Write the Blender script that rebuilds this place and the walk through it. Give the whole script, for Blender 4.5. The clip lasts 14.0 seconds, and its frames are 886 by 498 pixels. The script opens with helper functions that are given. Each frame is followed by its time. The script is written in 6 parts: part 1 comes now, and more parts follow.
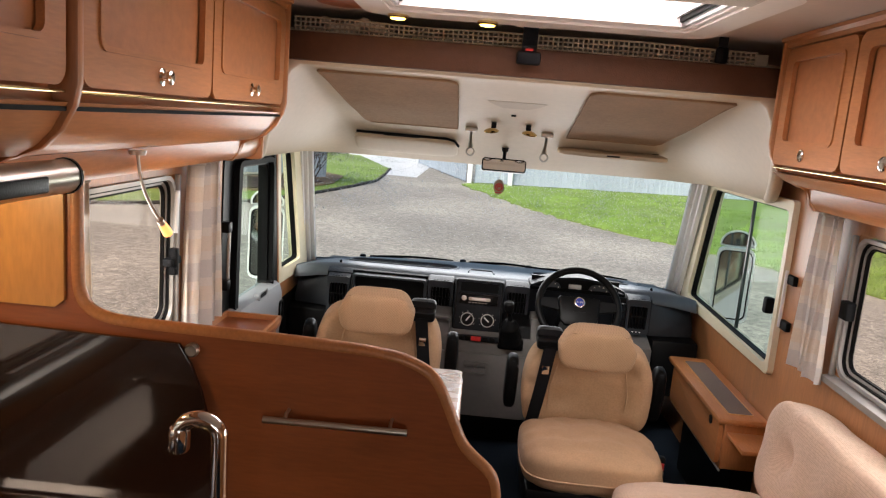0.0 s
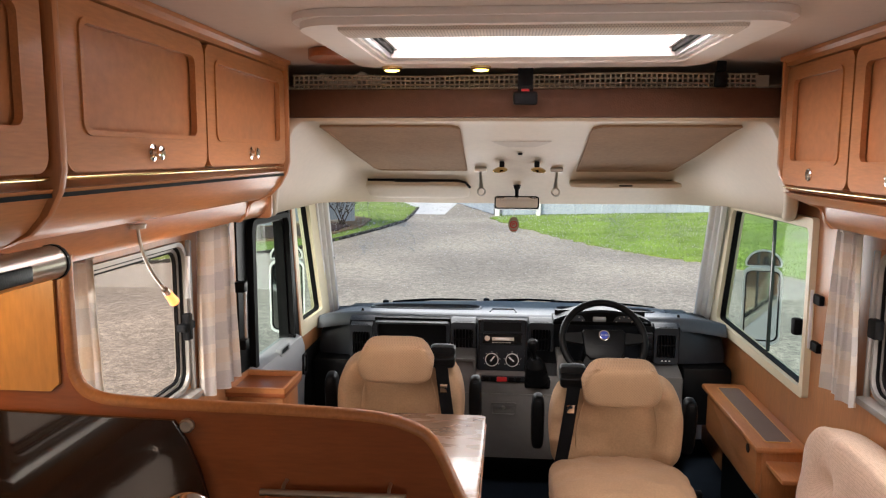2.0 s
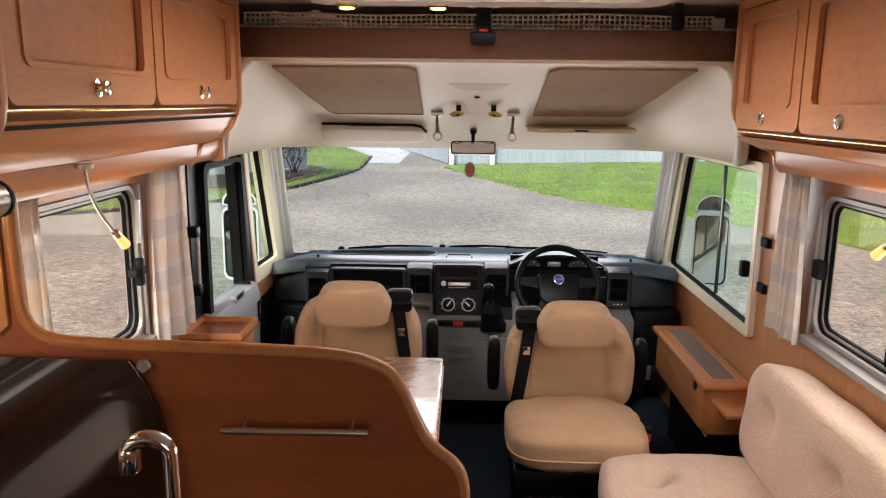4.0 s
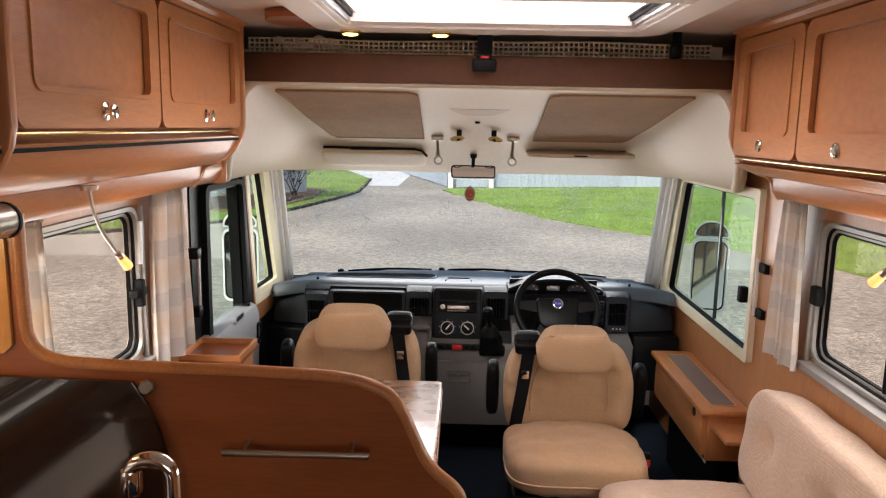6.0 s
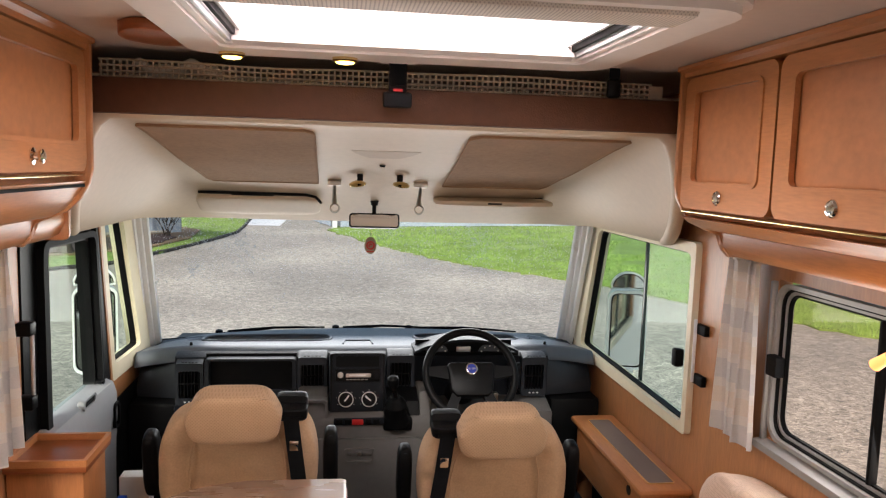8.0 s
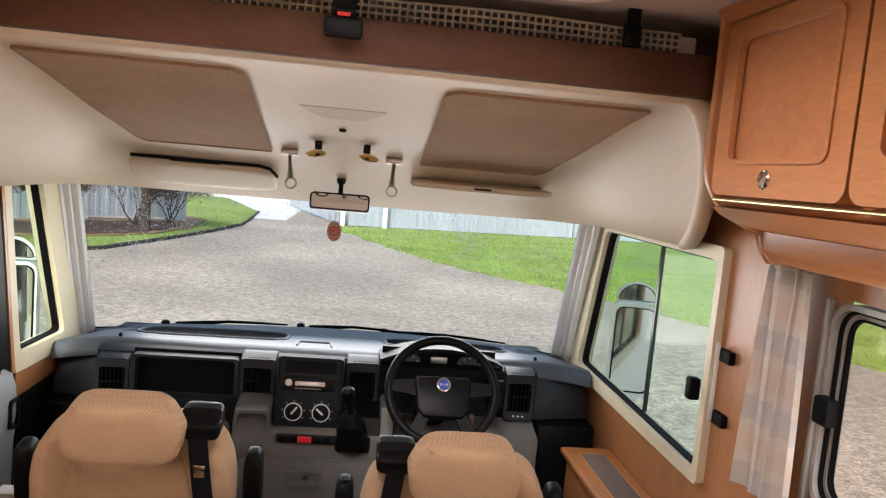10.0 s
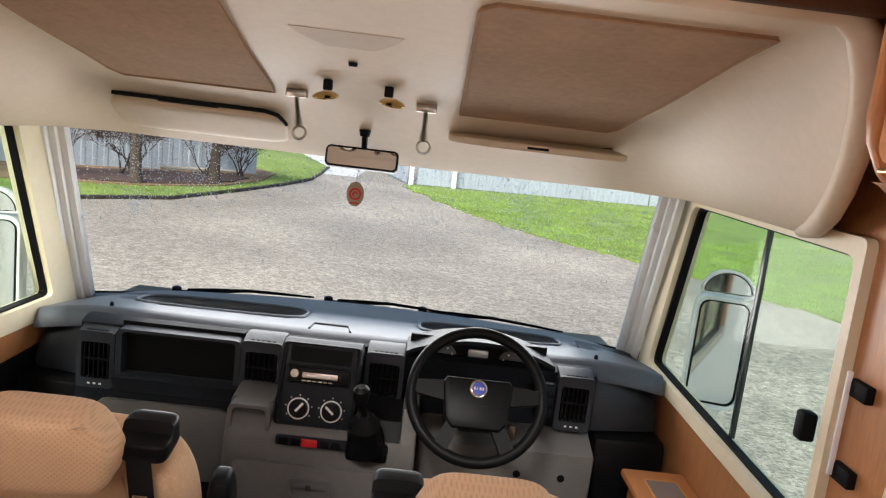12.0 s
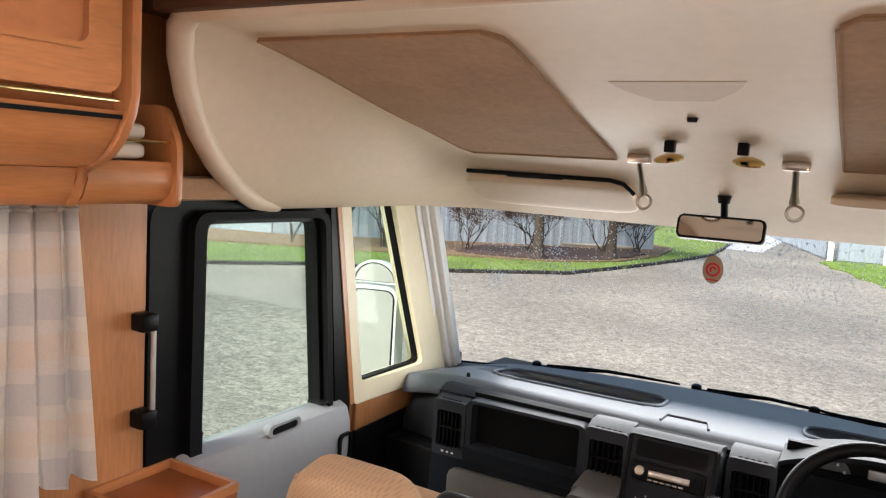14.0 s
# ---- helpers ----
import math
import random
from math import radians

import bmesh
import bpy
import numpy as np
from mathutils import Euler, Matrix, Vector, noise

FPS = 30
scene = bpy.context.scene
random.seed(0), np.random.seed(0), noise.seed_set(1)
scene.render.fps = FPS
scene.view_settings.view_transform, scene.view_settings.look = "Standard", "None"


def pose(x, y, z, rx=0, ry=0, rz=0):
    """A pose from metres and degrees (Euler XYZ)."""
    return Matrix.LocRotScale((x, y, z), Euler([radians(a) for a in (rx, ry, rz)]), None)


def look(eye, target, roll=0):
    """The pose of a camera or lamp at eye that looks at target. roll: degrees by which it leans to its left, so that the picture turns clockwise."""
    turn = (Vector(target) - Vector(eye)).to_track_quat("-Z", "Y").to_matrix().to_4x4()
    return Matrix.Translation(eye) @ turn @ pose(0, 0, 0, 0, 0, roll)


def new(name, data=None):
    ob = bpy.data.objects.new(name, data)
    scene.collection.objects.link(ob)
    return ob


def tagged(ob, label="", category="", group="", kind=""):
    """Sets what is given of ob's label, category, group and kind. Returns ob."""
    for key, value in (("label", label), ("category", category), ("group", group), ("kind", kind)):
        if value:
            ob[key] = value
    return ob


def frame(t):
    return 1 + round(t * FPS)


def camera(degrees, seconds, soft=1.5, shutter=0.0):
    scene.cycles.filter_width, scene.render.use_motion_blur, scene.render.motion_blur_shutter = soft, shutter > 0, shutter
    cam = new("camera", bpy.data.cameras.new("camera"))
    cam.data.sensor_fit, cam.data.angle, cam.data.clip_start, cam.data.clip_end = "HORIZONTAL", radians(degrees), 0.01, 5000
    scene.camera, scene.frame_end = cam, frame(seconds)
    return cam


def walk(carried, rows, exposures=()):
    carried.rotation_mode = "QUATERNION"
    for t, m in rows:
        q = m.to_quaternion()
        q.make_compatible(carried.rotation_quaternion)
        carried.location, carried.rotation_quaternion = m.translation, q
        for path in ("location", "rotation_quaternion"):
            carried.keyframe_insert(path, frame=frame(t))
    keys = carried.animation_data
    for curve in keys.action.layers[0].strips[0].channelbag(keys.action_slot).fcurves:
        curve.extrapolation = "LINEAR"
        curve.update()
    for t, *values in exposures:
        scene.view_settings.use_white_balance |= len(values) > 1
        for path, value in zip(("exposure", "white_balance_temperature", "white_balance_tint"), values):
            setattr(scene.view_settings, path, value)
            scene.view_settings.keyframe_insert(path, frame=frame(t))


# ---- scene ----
cam = camera(61.7, 14.0, soft=1.2)
PATH = [
    (0, (-0.136, 0.327, 1.613), (-0.212, 2.296, 1.269), 4.8),
    (0.5, (-0.089, 0.334, 1.648), (-0.267, 2.309, 1.39), 2.8),
    (1, (-0.099, 0.325, 1.661), (-0.28, 2.306, 1.457), 2.4),
    (1.5, (-0.079, 0.337, 1.655), (-0.25, 2.319, 1.457), 1.0),
    (2, (-0.06, 0.349, 1.65), (-0.232, 2.325, 1.395), 0.2),
    (2.5, (-0.072, 0.351, 1.622), (-0.247, 2.31, 1.262), 0.5),
    (3, (-0.076, 0.344, 1.632), (-0.207, 2.301, 1.239), 0.6),
    (3.2, (-0.069, 0.353, 1.63), (-0.154, 2.311, 1.233), 0.7),
    (5.3, (-0.078, 0.35, 1.628), (-0.112, 2.318, 1.274), 0.6),
    (5.5, (-0.069, 0.347, 1.631), (-0.109, 2.316, 1.283), 0.5),
    (6, (-0.077, 0.34, 1.633), (-0.12, 2.313, 1.306), 1.1),
    (6.5, (-0.065, 0.385, 1.62), (-0.094, 2.358, 1.291), 0.8),
    (7, (-0.098, 0.52, 1.623), (-0.017, 2.496, 1.327), 0.8),
    (7.5, (-0.157, 0.654, 1.658), (0.055, 2.631, 1.441), 1.2),
    (8, (-0.148, 0.768, 1.651), (0.12, 2.738, 1.433), 1.7),
    (8.2, (-0.136, 0.812, 1.646), (0.149, 2.78, 1.431), 2.3),
    (10.3, (0.111, 1.269, 1.55), (0.312, 3.249, 1.351), 6.1),
    (10.5, (0.161, 1.28, 1.555), (0.274, 3.269, 1.372), 4.7),
    (11, (0.238, 1.347, 1.545), (0.294, 3.333, 1.318), 2.9),
    (11.5, (0.241, 1.582, 1.545), (0.377, 3.557, 1.264), 5.1),
    (12, (0.184, 1.733, 1.541), (0.243, 3.705, 1.215), 6.8),
    (12.5, (0.178, 1.786, 1.535), (0.018, 3.752, 1.203), 8.9),
    (13, (0.238, 1.827, 1.522), (-0.252, 3.751, 1.276), 10.2),
    (13.5, (0.304, 1.862, 1.529), (-0.469, 3.695, 1.325), 7.1),
    (14, (0.291, 1.936, 1.532), (-0.68, 3.671, 1.311), 3.6),
]
walk(cam, [(t, look(eye, target, roll)) for t, eye, target, roll in PATH],
     [(0, 0.74), (6, 0.76), (8.2, 0.76), (10.3, 0.88), (12.0, 0.88), (13.0, 0.92), (14, 0.94)])

# ---- world, sun, daylight at the openings, added rear fill ----
world = bpy.data.worlds.new("world")
scene.world = world
world.use_nodes = True
wn = world.node_tree.nodes
sky = wn.new("ShaderNodeTexSky")
sky.sky_type, sky.sun_disc = "NISHITA", False
sky.sun_elevation, sky.sun_rotation = radians(42), radians(200)
sky.air_density, sky.dust_density, sky.ozone_density = 1.0, 4.0, 1.0
world.node_tree.links.new(sky.outputs["Color"], wn["Background"].inputs["Color"])
wn["Background"].inputs["Strength"].default_value = 0.15
sun = new("sun", bpy.data.lights.new("sun", "SUN"))
sun.data.energy, sun.data.angle, sun.data.color = 2.5, radians(14), (1.0, 0.96, 0.9)
sun.matrix_world = look((-6, -16, 16), (0, 0, 0))


def daylight(name, eye, target, wide, high, watts, tint=(1.0, 0.985, 0.97)):
    ob = new(name, bpy.data.lights.new(name, "AREA"))
    ob.data.shape, ob.data.size, ob.data.size_y = "RECTANGLE", wide, high
    ob.data.energy, ob.data.color = watts, tint
    ob.matrix_world = look(eye, target)
    return ob


daylight("windscreen_daylight", (0, 4.38, 1.08), (0, 2.2, 0.6), 1.6, 0.42, 8)
daylight("rooflight_daylight", (0, 2.3425, 2.05), (0, 2.3425, 0), 0.847, 0.512, 5.5, (1.0, 0.97, 0.97))
daylight("right_window_daylight", (1.075, 1.95, 1.13), (0, 1.95, 0.9), 1.3, 0.4, 4.0)
daylight("left_window_daylight", (-1.075, 2.05, 1.13), (0, 2.05, 0.9), 0.9, 0.4, 3.0)
# added fill lamp from behind the eye, brightens the cabin
daylight("rear_fill_light", (0.2, -1.50, 1.45), (0.2, 2.0, 1.2), 1.2, 0.6, 4.2)

# ---- materials ----
def material(name, color, rough=0.5, metal=0.0, vary=0.12, scale=(6, 6, 6), fine=40.0, bump=0.15, bump_scale=60.0,
             stretch=None, coat=0.0, spec=0.5, sheen=0.0, per_piece=0.0):
    """Painted, woven, moulded or wooden surface: colour varied at two scales, relief, uneven gloss."""
    m = bpy.data.materials.new(name)
    m.use_nodes = True
    n, l = m.node_tree.nodes, m.node_tree.links
    b = n["Principled BSDF"]
    tc = n.new("ShaderNodeTexCoord")
    mp = n.new("ShaderNodeMapping")
    mp.inputs["Scale"].default_value = stretch or (1, 1, 1)
    l.new(tc.outputs["Object"], mp.inputs["Vector"])
    big = n.new("ShaderNodeTexNoise")
    big.inputs["Scale"].default_value, big.inputs["Detail"].default_value = scale[0], 5
    small = n.new("ShaderNodeTexNoise")
    small.inputs["Scale"].default_value, small.inputs["Detail"].default_value = fine, 3
    l.new(mp.outputs["Vector"], big.inputs["Vector"])
    l.new(mp.outputs["Vector"], small.inputs["Vector"])
    add = n.new("ShaderNodeMath")
    add.operation = "ADD"
    l.new(big.outputs["Fac"], add.inputs[0])
    l.new(small.outputs["Fac"], add.inputs[1])
    rng = n.new("ShaderNodeMapRange")
    rng.inputs["From Min"].default_value, rng.inputs["From Max"].default_value = 0.6, 1.4
    rng.inputs["To Min"].default_value, rng.inputs["To Max"].default_value = 1 - vary, 1 + vary
    l.new(add.outputs[0], rng.inputs["Value"])
    mul = n.new("ShaderNodeVectorMath")
    mul.operation = "SCALE"
    mul.inputs[0].default_value = color
    l.new(rng.outputs["Result"], mul.inputs["Scale"])
    out = mul.outputs["Vector"]
    if per_piece:
        info = n.new("ShaderNodeObjectInfo")
        pr = n.new("ShaderNodeMapRange")
        pr.inputs["To Min"].default_value, pr.inputs["To Max"].default_value = 1 - per_piece, 1 + per_piece
        l.new(info.outputs["Random"], pr.inputs["Value"])
        mul2 = n.new("ShaderNodeVectorMath")
        mul2.operation = "SCALE"
        l.new(out, mul2.inputs[0])
        l.new(pr.outputs["Result"], mul2.inputs["Scale"])
        out = mul2.outputs["Vector"]
    l.new(out, b.inputs["Base Color"])
    rr = n.new("ShaderNodeMapRange")
    rr.inputs["To Min"].default_value, rr.inputs["To Max"].default_value = max(rough - 0.08, 0.02), min(rough + 0.08, 1)
    l.new(big.outputs["Fac"], rr.inputs["Value"])
    l.new(rr.outputs["Result"], b.inputs["Roughness"])
    b.inputs["Metallic"].default_value = metal
    b.inputs["Specular IOR Level"].default_value = spec
    b.inputs["Coat Weight"].default_value = coat
    b.inputs["Coat Roughness"].default_value = 0.12
    b.inputs["Sheen Weight"].default_value = sheen
    if bump:
        bn = n.new("ShaderNodeTexNoise")
        bn.inputs["Scale"].default_value, bn.inputs["Detail"].default_value = bump_scale, 4
        l.new(mp.outputs["Vector"], bn.inputs["Vector"])
        bp = n.new("ShaderNodeBump")
        bp.inputs["Strength"].default_value, bp.inputs["Distance"].default_value = bump, 0.004
        l.new(bn.outputs["Fac"], bp.inputs["Height"])
        l.new(bp.outputs["Normal"], b.inputs["Normal"])
    return m


def add_cells(m, scale, depth, dark=0.6, size=0.28, chan="Object", rows=False):
    """A woven or perforated net of small dimples over a material, in true size."""
    n, l = m.node_tree.nodes, m.node_tree.links
    b = n["Principled BSDF"]
    tc = n.new("ShaderNodeTexCoord")
    mp = n.new("ShaderNodeMapping")
    mp.inputs["Scale"].default_value = scale
    l.new(tc.outputs[chan], mp.inputs["Vector"])
    sx = n.new("ShaderNodeSeparateXYZ")
    l.new(mp.outputs["Vector"], sx.inputs["Vector"])
    waves = []
    for axis in ("X", "Z"):
        si = n.new("ShaderNodeMath")
        si.operation = "SINE"
        l.new(sx.outputs[axis], si.inputs[0])
        waves.append(si)
    pr = n.new("ShaderNodeMath")
    pr.operation = "MULTIPLY" if not rows else "MAXIMUM"
    l.new(waves[0].outputs[0], pr.inputs[0])
    l.new(waves[1].outputs[0], pr.inputs[1])
    st = n.new("ShaderNodeMapRange")
    st.inputs["From Min"].default_value, st.inputs["From Max"].default_value = size, size + 0.45
    l.new(pr.outputs[0], st.inputs["Value"])
    mix = n.new("ShaderNodeMix")
    mix.data_type, mix.blend_type = "RGBA", "MULTIPLY"
    src = b.inputs["Base Color"].links[0].from_socket
    l.new(st.outputs["Result"], mix.inputs["Factor"])
    l.new(src, mix.inputs["A"])
    mix.inputs["B"].default_value = (dark, dark, dark, 1)
    l.new(mix.outputs["Result"], b.inputs["Base Color"])
    bp = n.new("ShaderNodeBump")
    bp.invert = True
    bp.inputs["Strength"].default_value, bp.inputs["Distance"].default_value = depth, 0.002
    l.new(st.outputs["Result"], bp.inputs["Height"])
    old = b.inputs["Normal"].links
    if old:
        l.new(old[0].from_socket, bp.inputs["Normal"])
    l.new(bp.outputs["Normal"], b.inputs["Normal"])
    return m


def glass_pane(name, tint, gloss=0.06):
    m = bpy.data.materials.new(name)
    m.use_nodes = True
    n, l = m.node_tree.nodes, m.node_tree.links
    n.remove(n["Principled BSDF"])
    tr, gl, mx, fr = (n.new("ShaderNodeBsdfTransparent"), n.new("ShaderNodeBsdfGlossy"),
                      n.new("ShaderNodeMixShader"), n.new("ShaderNodeLayerWeight"))
    pw, ml = n.new("ShaderNodeMath"), n.new("ShaderNodeMath")
    pw.operation, ml.operation = "POWER", "MULTIPLY_ADD"
    pw.inputs[1].default_value, ml.inputs[1].default_value, ml.inputs[2].default_value = 4.0, 0.06, gloss * 0.2
    l.new(fr.outputs["Facing"], pw.inputs[0])
    l.new(pw.outputs[0], ml.inputs[0])
    tr.inputs["Color"].default_value = (*tint, 1)
    gl.inputs["Roughness"].default_value = 0.02
    fr.inputs["Blend"].default_value = 0.5
    l.new(ml.outputs[0], mx.inputs[0])
    l.new(tr.outputs[0], mx.inputs[1])
    l.new(gl.outputs[0], mx.inputs[2])
    l.new(mx.outputs[0], n["Material Output"].inputs["Surface"])
    return m


def glow(name, color, strength):
    m = bpy.data.materials.new(name)
    m.use_nodes = True
    b = m.node_tree.nodes["Principled BSDF"]
    b.inputs["Base Color"].default_value = (*color, 1)
    b.inputs["Emission Color"].default_value = (*color, 1)
    b.inputs["Emission Strength"].default_value = strength
    return m


def wood(name, color, stretch, rough=0.40, coat=0.12, vary=0.18):
    return material(name, color, rough, vary=vary, scale=(3.0,), fine=22.0, bump=0.04, bump_scale=40, stretch=stretch, coat=coat)


WOOD_Y = wood("cherry_wood_along", (0.44, 0.178, 0.062), (9, 1.2, 9))
WOOD_Z = wood("cherry_wood_upright", (0.42, 0.165, 0.056), (9, 9, 1.2))
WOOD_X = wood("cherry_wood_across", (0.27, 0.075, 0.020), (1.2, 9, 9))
WOOD_PANEL = wood("cherry_veneer_panel", (0.42, 0.168, 0.064), (5, 1.5, 2.0), rough=0.4)
# pale wood; its gold carries the warm hood light on the side panel
WOOD_PALE_LAMPLIT = wood("pale_lamplit_veneer", (0.54, 0.26, 0.07), (6, 6, 1.2))
WOOD_WALL = wood("brown_veneer_wall", (0.42, 0.185, 0.072), (7, 7, 1.0), rough=0.42, coat=0.1)
CREAM = material("cream_moulded_trim", (0.62, 0.505, 0.375), 0.55, vary=0.05, scale=(2.5,), bump=0.05, bump_scale=180)
SUEDE = material("taupe_suede_panel", (0.335, 0.205, 0.12), 0.9, spec=0.15, vary=0.16, scale=(9,), fine=60, bump=0.2, bump_scale=300, sheen=0.05)
CEIL = material("off_white_ceiling", (0.60, 0.515, 0.45), 0.75, vary=0.04, scale=(2,), bump=0.08, bump_scale=120)
RIM = material("white_rooflight_plastic", (0.74, 0.68, 0.63), 0.45, vary=0.04, bump=0.03)
BROWN = material("brown_padded_vinyl", (0.082, 0.034, 0.017), 0.6, spec=0.2, vary=0.15, scale=(4,), bump=0.2, bump_scale=220)
FABRIC = material("beige_seat_fabric", (0.44, 0.285, 0.165), 0.92, spec=0.15, vary=0.16, scale=(5,), fine=160, bump=0.35, bump_scale=420, sheen=0.08)
MESH_FAB = add_cells(material("beige_perforated_fabric", (0.44, 0.285, 0.165), 0.92, spec=0.15, vary=0.08, scale=(5,), fine=160, bump=0.2, bump_scale=400, sheen=0.08),
                     (620, 620, 620), 0.45, 0.84, 0.1)
SOFA = add_cells(material("pale_sofa_fabric", (0.61, 0.45, 0.335), 0.95, spec=0.15, vary=0.12, scale=(4,), fine=90, bump=0.3, bump_scale=300, sheen=0.15),
                 (1100, 1100, 1100), 0.3, 0.85, 0.1)
BLACK = material("black_moulded_plastic", (0.0045, 0.0045, 0.005), 0.42, vary=0.12, spec=0.12, bump=0.12, bump_scale=260)
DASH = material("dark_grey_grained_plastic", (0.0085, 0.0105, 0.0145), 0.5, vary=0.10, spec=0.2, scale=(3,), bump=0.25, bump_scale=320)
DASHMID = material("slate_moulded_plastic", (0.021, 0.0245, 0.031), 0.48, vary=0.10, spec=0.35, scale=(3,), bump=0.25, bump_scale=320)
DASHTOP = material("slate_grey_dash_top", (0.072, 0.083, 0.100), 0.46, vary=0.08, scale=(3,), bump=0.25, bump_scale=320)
GREY = material("mid_grey_trim_plastic", (0.125, 0.119, 0.113), 0.5, spec=0.3, vary=0.08, scale=(3,), bump=0.2, bump_scale=320)
DOORGREY = material("light_grey_door_plastic", (0.30, 0.31, 0.32), 0.5, vary=0.06, scale=(3,), bump=0.2, bump_scale=300)
CARPET = material("dark_blue_carpet", (0.012, 0.019, 0.030), 0.95, vary=0.35, spec=0.12, scale=(10,), fine=200, bump=0.7, bump_scale=400)
CHROME = material("chrome", (0.82, 0.80, 0.77), 0.08, 1.0, vary=0.03, bump=0)
BRASS = material("brass_strip", (0.75, 0.55, 0.25), 0.22, 1.0, vary=0.05, bump=0)
STEEL = material("brushed_nickel", (0.52, 0.48, 0.42), 0.3, 1.0, vary=0.06, bump=0)
ALU = material("grey_aluminium_profile", (0.55, 0.56, 0.57), 0.35, 0.6, vary=0.06, bump=0.02)
WINGREY = material("satin_grey_window_profile", (0.30, 0.29, 0.275), 0.42, 0.25, vary=0.08, bump=0.02)
WHITE = material("white_blind_profile", (0.82, 0.83, 0.83), 0.4, vary=0.05, bump=0.02)
FRAMECREAM = material("cream_window_frame", (0.72, 0.64, 0.46), 0.45, vary=0.05, bump=0.04)
# near-black for rubber, and for shadow lines painted as strips
RUBBER_SHADE = material("black_rubber_and_shade", (0.004, 0.004, 0.0045), 0.65, vary=0.2, spec=0.12, bump=0.1)
WEB = material("black_belt_webbing", (0.006, 0.006, 0.007), 0.8, vary=0.2, spec=0.12, fine=300, bump=0.4, bump_scale=500)
RED = material("red_button", (0.55, 0.02, 0.02), 0.4, vary=0.05, bump=0)
BLUE = material("blue_enamel", (0.02, 0.04, 0.28), 0.3, vary=0.05, bump=0)
BLUECARD = material("blue_card", (0.01, 0.08, 0.5), 0.5, vary=0.05, bump=0)
PAPER = material("white_paper", (0.75, 0.75, 0.74), 0.7, vary=0.05, bump=0.02)
DIAL = material("white_dial_print", (0.75, 0.75, 0.72), 0.5, vary=0.03, bump=0)
SLIDER = material("smoky_pane_edge", (0.030, 0.045, 0.042), 0.25, vary=0.1, bump=0)
TABLE = material("satin_table_top", (0.30, 0.18, 0.115), 0.27, vary=0.10, scale=(3,), bump=0, stretch=(2, 7, 2), coat=0.25)
TABLE_EDGE = wood("table_edge_wood", (0.30, 0.12, 0.045), (6, 1.5, 6))
SMOKE = material("dark_brown_glass_lid", (0.022, 0.010, 0.006), 0.06, vary=0.1, bump=0, coat=0.8)
SMOKE.node_tree.links.remove(SMOKE.node_tree.nodes["Principled BSDF"].inputs["Roughness"].links[0])
SMOKE.node_tree.nodes["Principled BSDF"].inputs["Roughness"].default_value = 0.03
FOREST = material("brown_grey_felt", (0.17, 0.13, 0.115), 0.95, vary=0.12, fine=200, bump=0.3, bump_scale=400)
NET = material("cream_cotton_net", (0.36, 0.29, 0.21), 0.9, vary=0.1, bump=0.2)
BEDDING = material("off_white_bedding", (0.62, 0.56, 0.48), 0.9, vary=0.08, bump=0.3, bump_scale=40)
MIRROR = material("mirror_glass", (0.85, 0.85, 0.85), 0.02, 1.0, vary=0.0, bump=0)
SHELL = material("white_vehicle_shell", (0.72, 0.73, 0.74), 0.3, vary=0.03, bump=0.02, coat=0.5)
GLASS = glass_pane("clear_window_glass", (0.90, 0.93, 0.92))
GLASS_TINT = glass_pane("green_tinted_glass", (0.84, 0.92, 0.88))
ACRYLIC = glass_pane("warm_acrylic_pane", (0.93, 0.87, 0.82))
LAMPGLOW = glow("warm_lamp_glass", (1.0, 0.42, 0.12), 0.85)
LEDGLOW = glow("yellow_spot_lamp", (1.0, 0.72, 0.15), 5.0)
MESHBLIND = add_cells(material("perforated_blind_cassette", (0.62, 0.54, 0.46), 0.6, vary=0.05, bump=0), (900, 900, 900), 0.3, 0.7, 0.1)


def milky():
    m = bpy.data.materials.new("milky_acrylic_dome")
    m.use_nodes = True
    n, l = m.node_tree.nodes, m.node_tree.links
    n.remove(n["Principled BSDF"])
    tl, tr, ms = n.new("ShaderNodeBsdfTranslucent"), n.new("ShaderNodeBsdfTransparent"), n.new("ShaderNodeMixShader")
    tl.inputs["Color"].default_value = (0.86, 0.80, 0.84, 1)
    ms.inputs[0].default_value = 0.25
    l.new(tl.outputs[0], ms.inputs[1])
    l.new(tr.outputs[0], ms.inputs[2])
    l.new(ms.outputs[0], n["Material Output"].inputs["Surface"])
    return m


MILKY = milky()


def rain_water():
    """Drops that scatter the sky's light and let most of the view through."""
    m = bpy.data.materials.new("rain_water")
    m.use_nodes = True
    n, l = m.node_tree.nodes, m.node_tree.links
    n.remove(n["Principled BSDF"])
    tl, tr, gl, a, b = (n.new("ShaderNodeBsdfTranslucent"), n.new("ShaderNodeBsdfTransparent"), n.new("ShaderNodeBsdfGlossy"),
                        n.new("ShaderNodeMixShader"), n.new("ShaderNodeMixShader"))
    tl.inputs["Color"].default_value = (0.96, 0.98, 1.0, 1)
    gl.inputs["Roughness"].default_value = 0.05
    a.inputs[0].default_value, b.inputs[0].default_value = 0.35, 0.04
    l.new(tl.outputs[0], a.inputs[1])
    l.new(tr.outputs[0], a.inputs[2])
    l.new(a.outputs[0], b.inputs[1])
    l.new(gl.outputs[0], b.inputs[2])
    l.new(b.outputs[0], n["Material Output"].inputs["Surface"])
    return m


WATER = rain_water()
# trim cream darkened, the recess's shade put into the colour
RECESS_SHADE = material("recess_shade_cream", (0.52, 0.415, 0.305), 0.6, vary=0.05, bump=0.05)

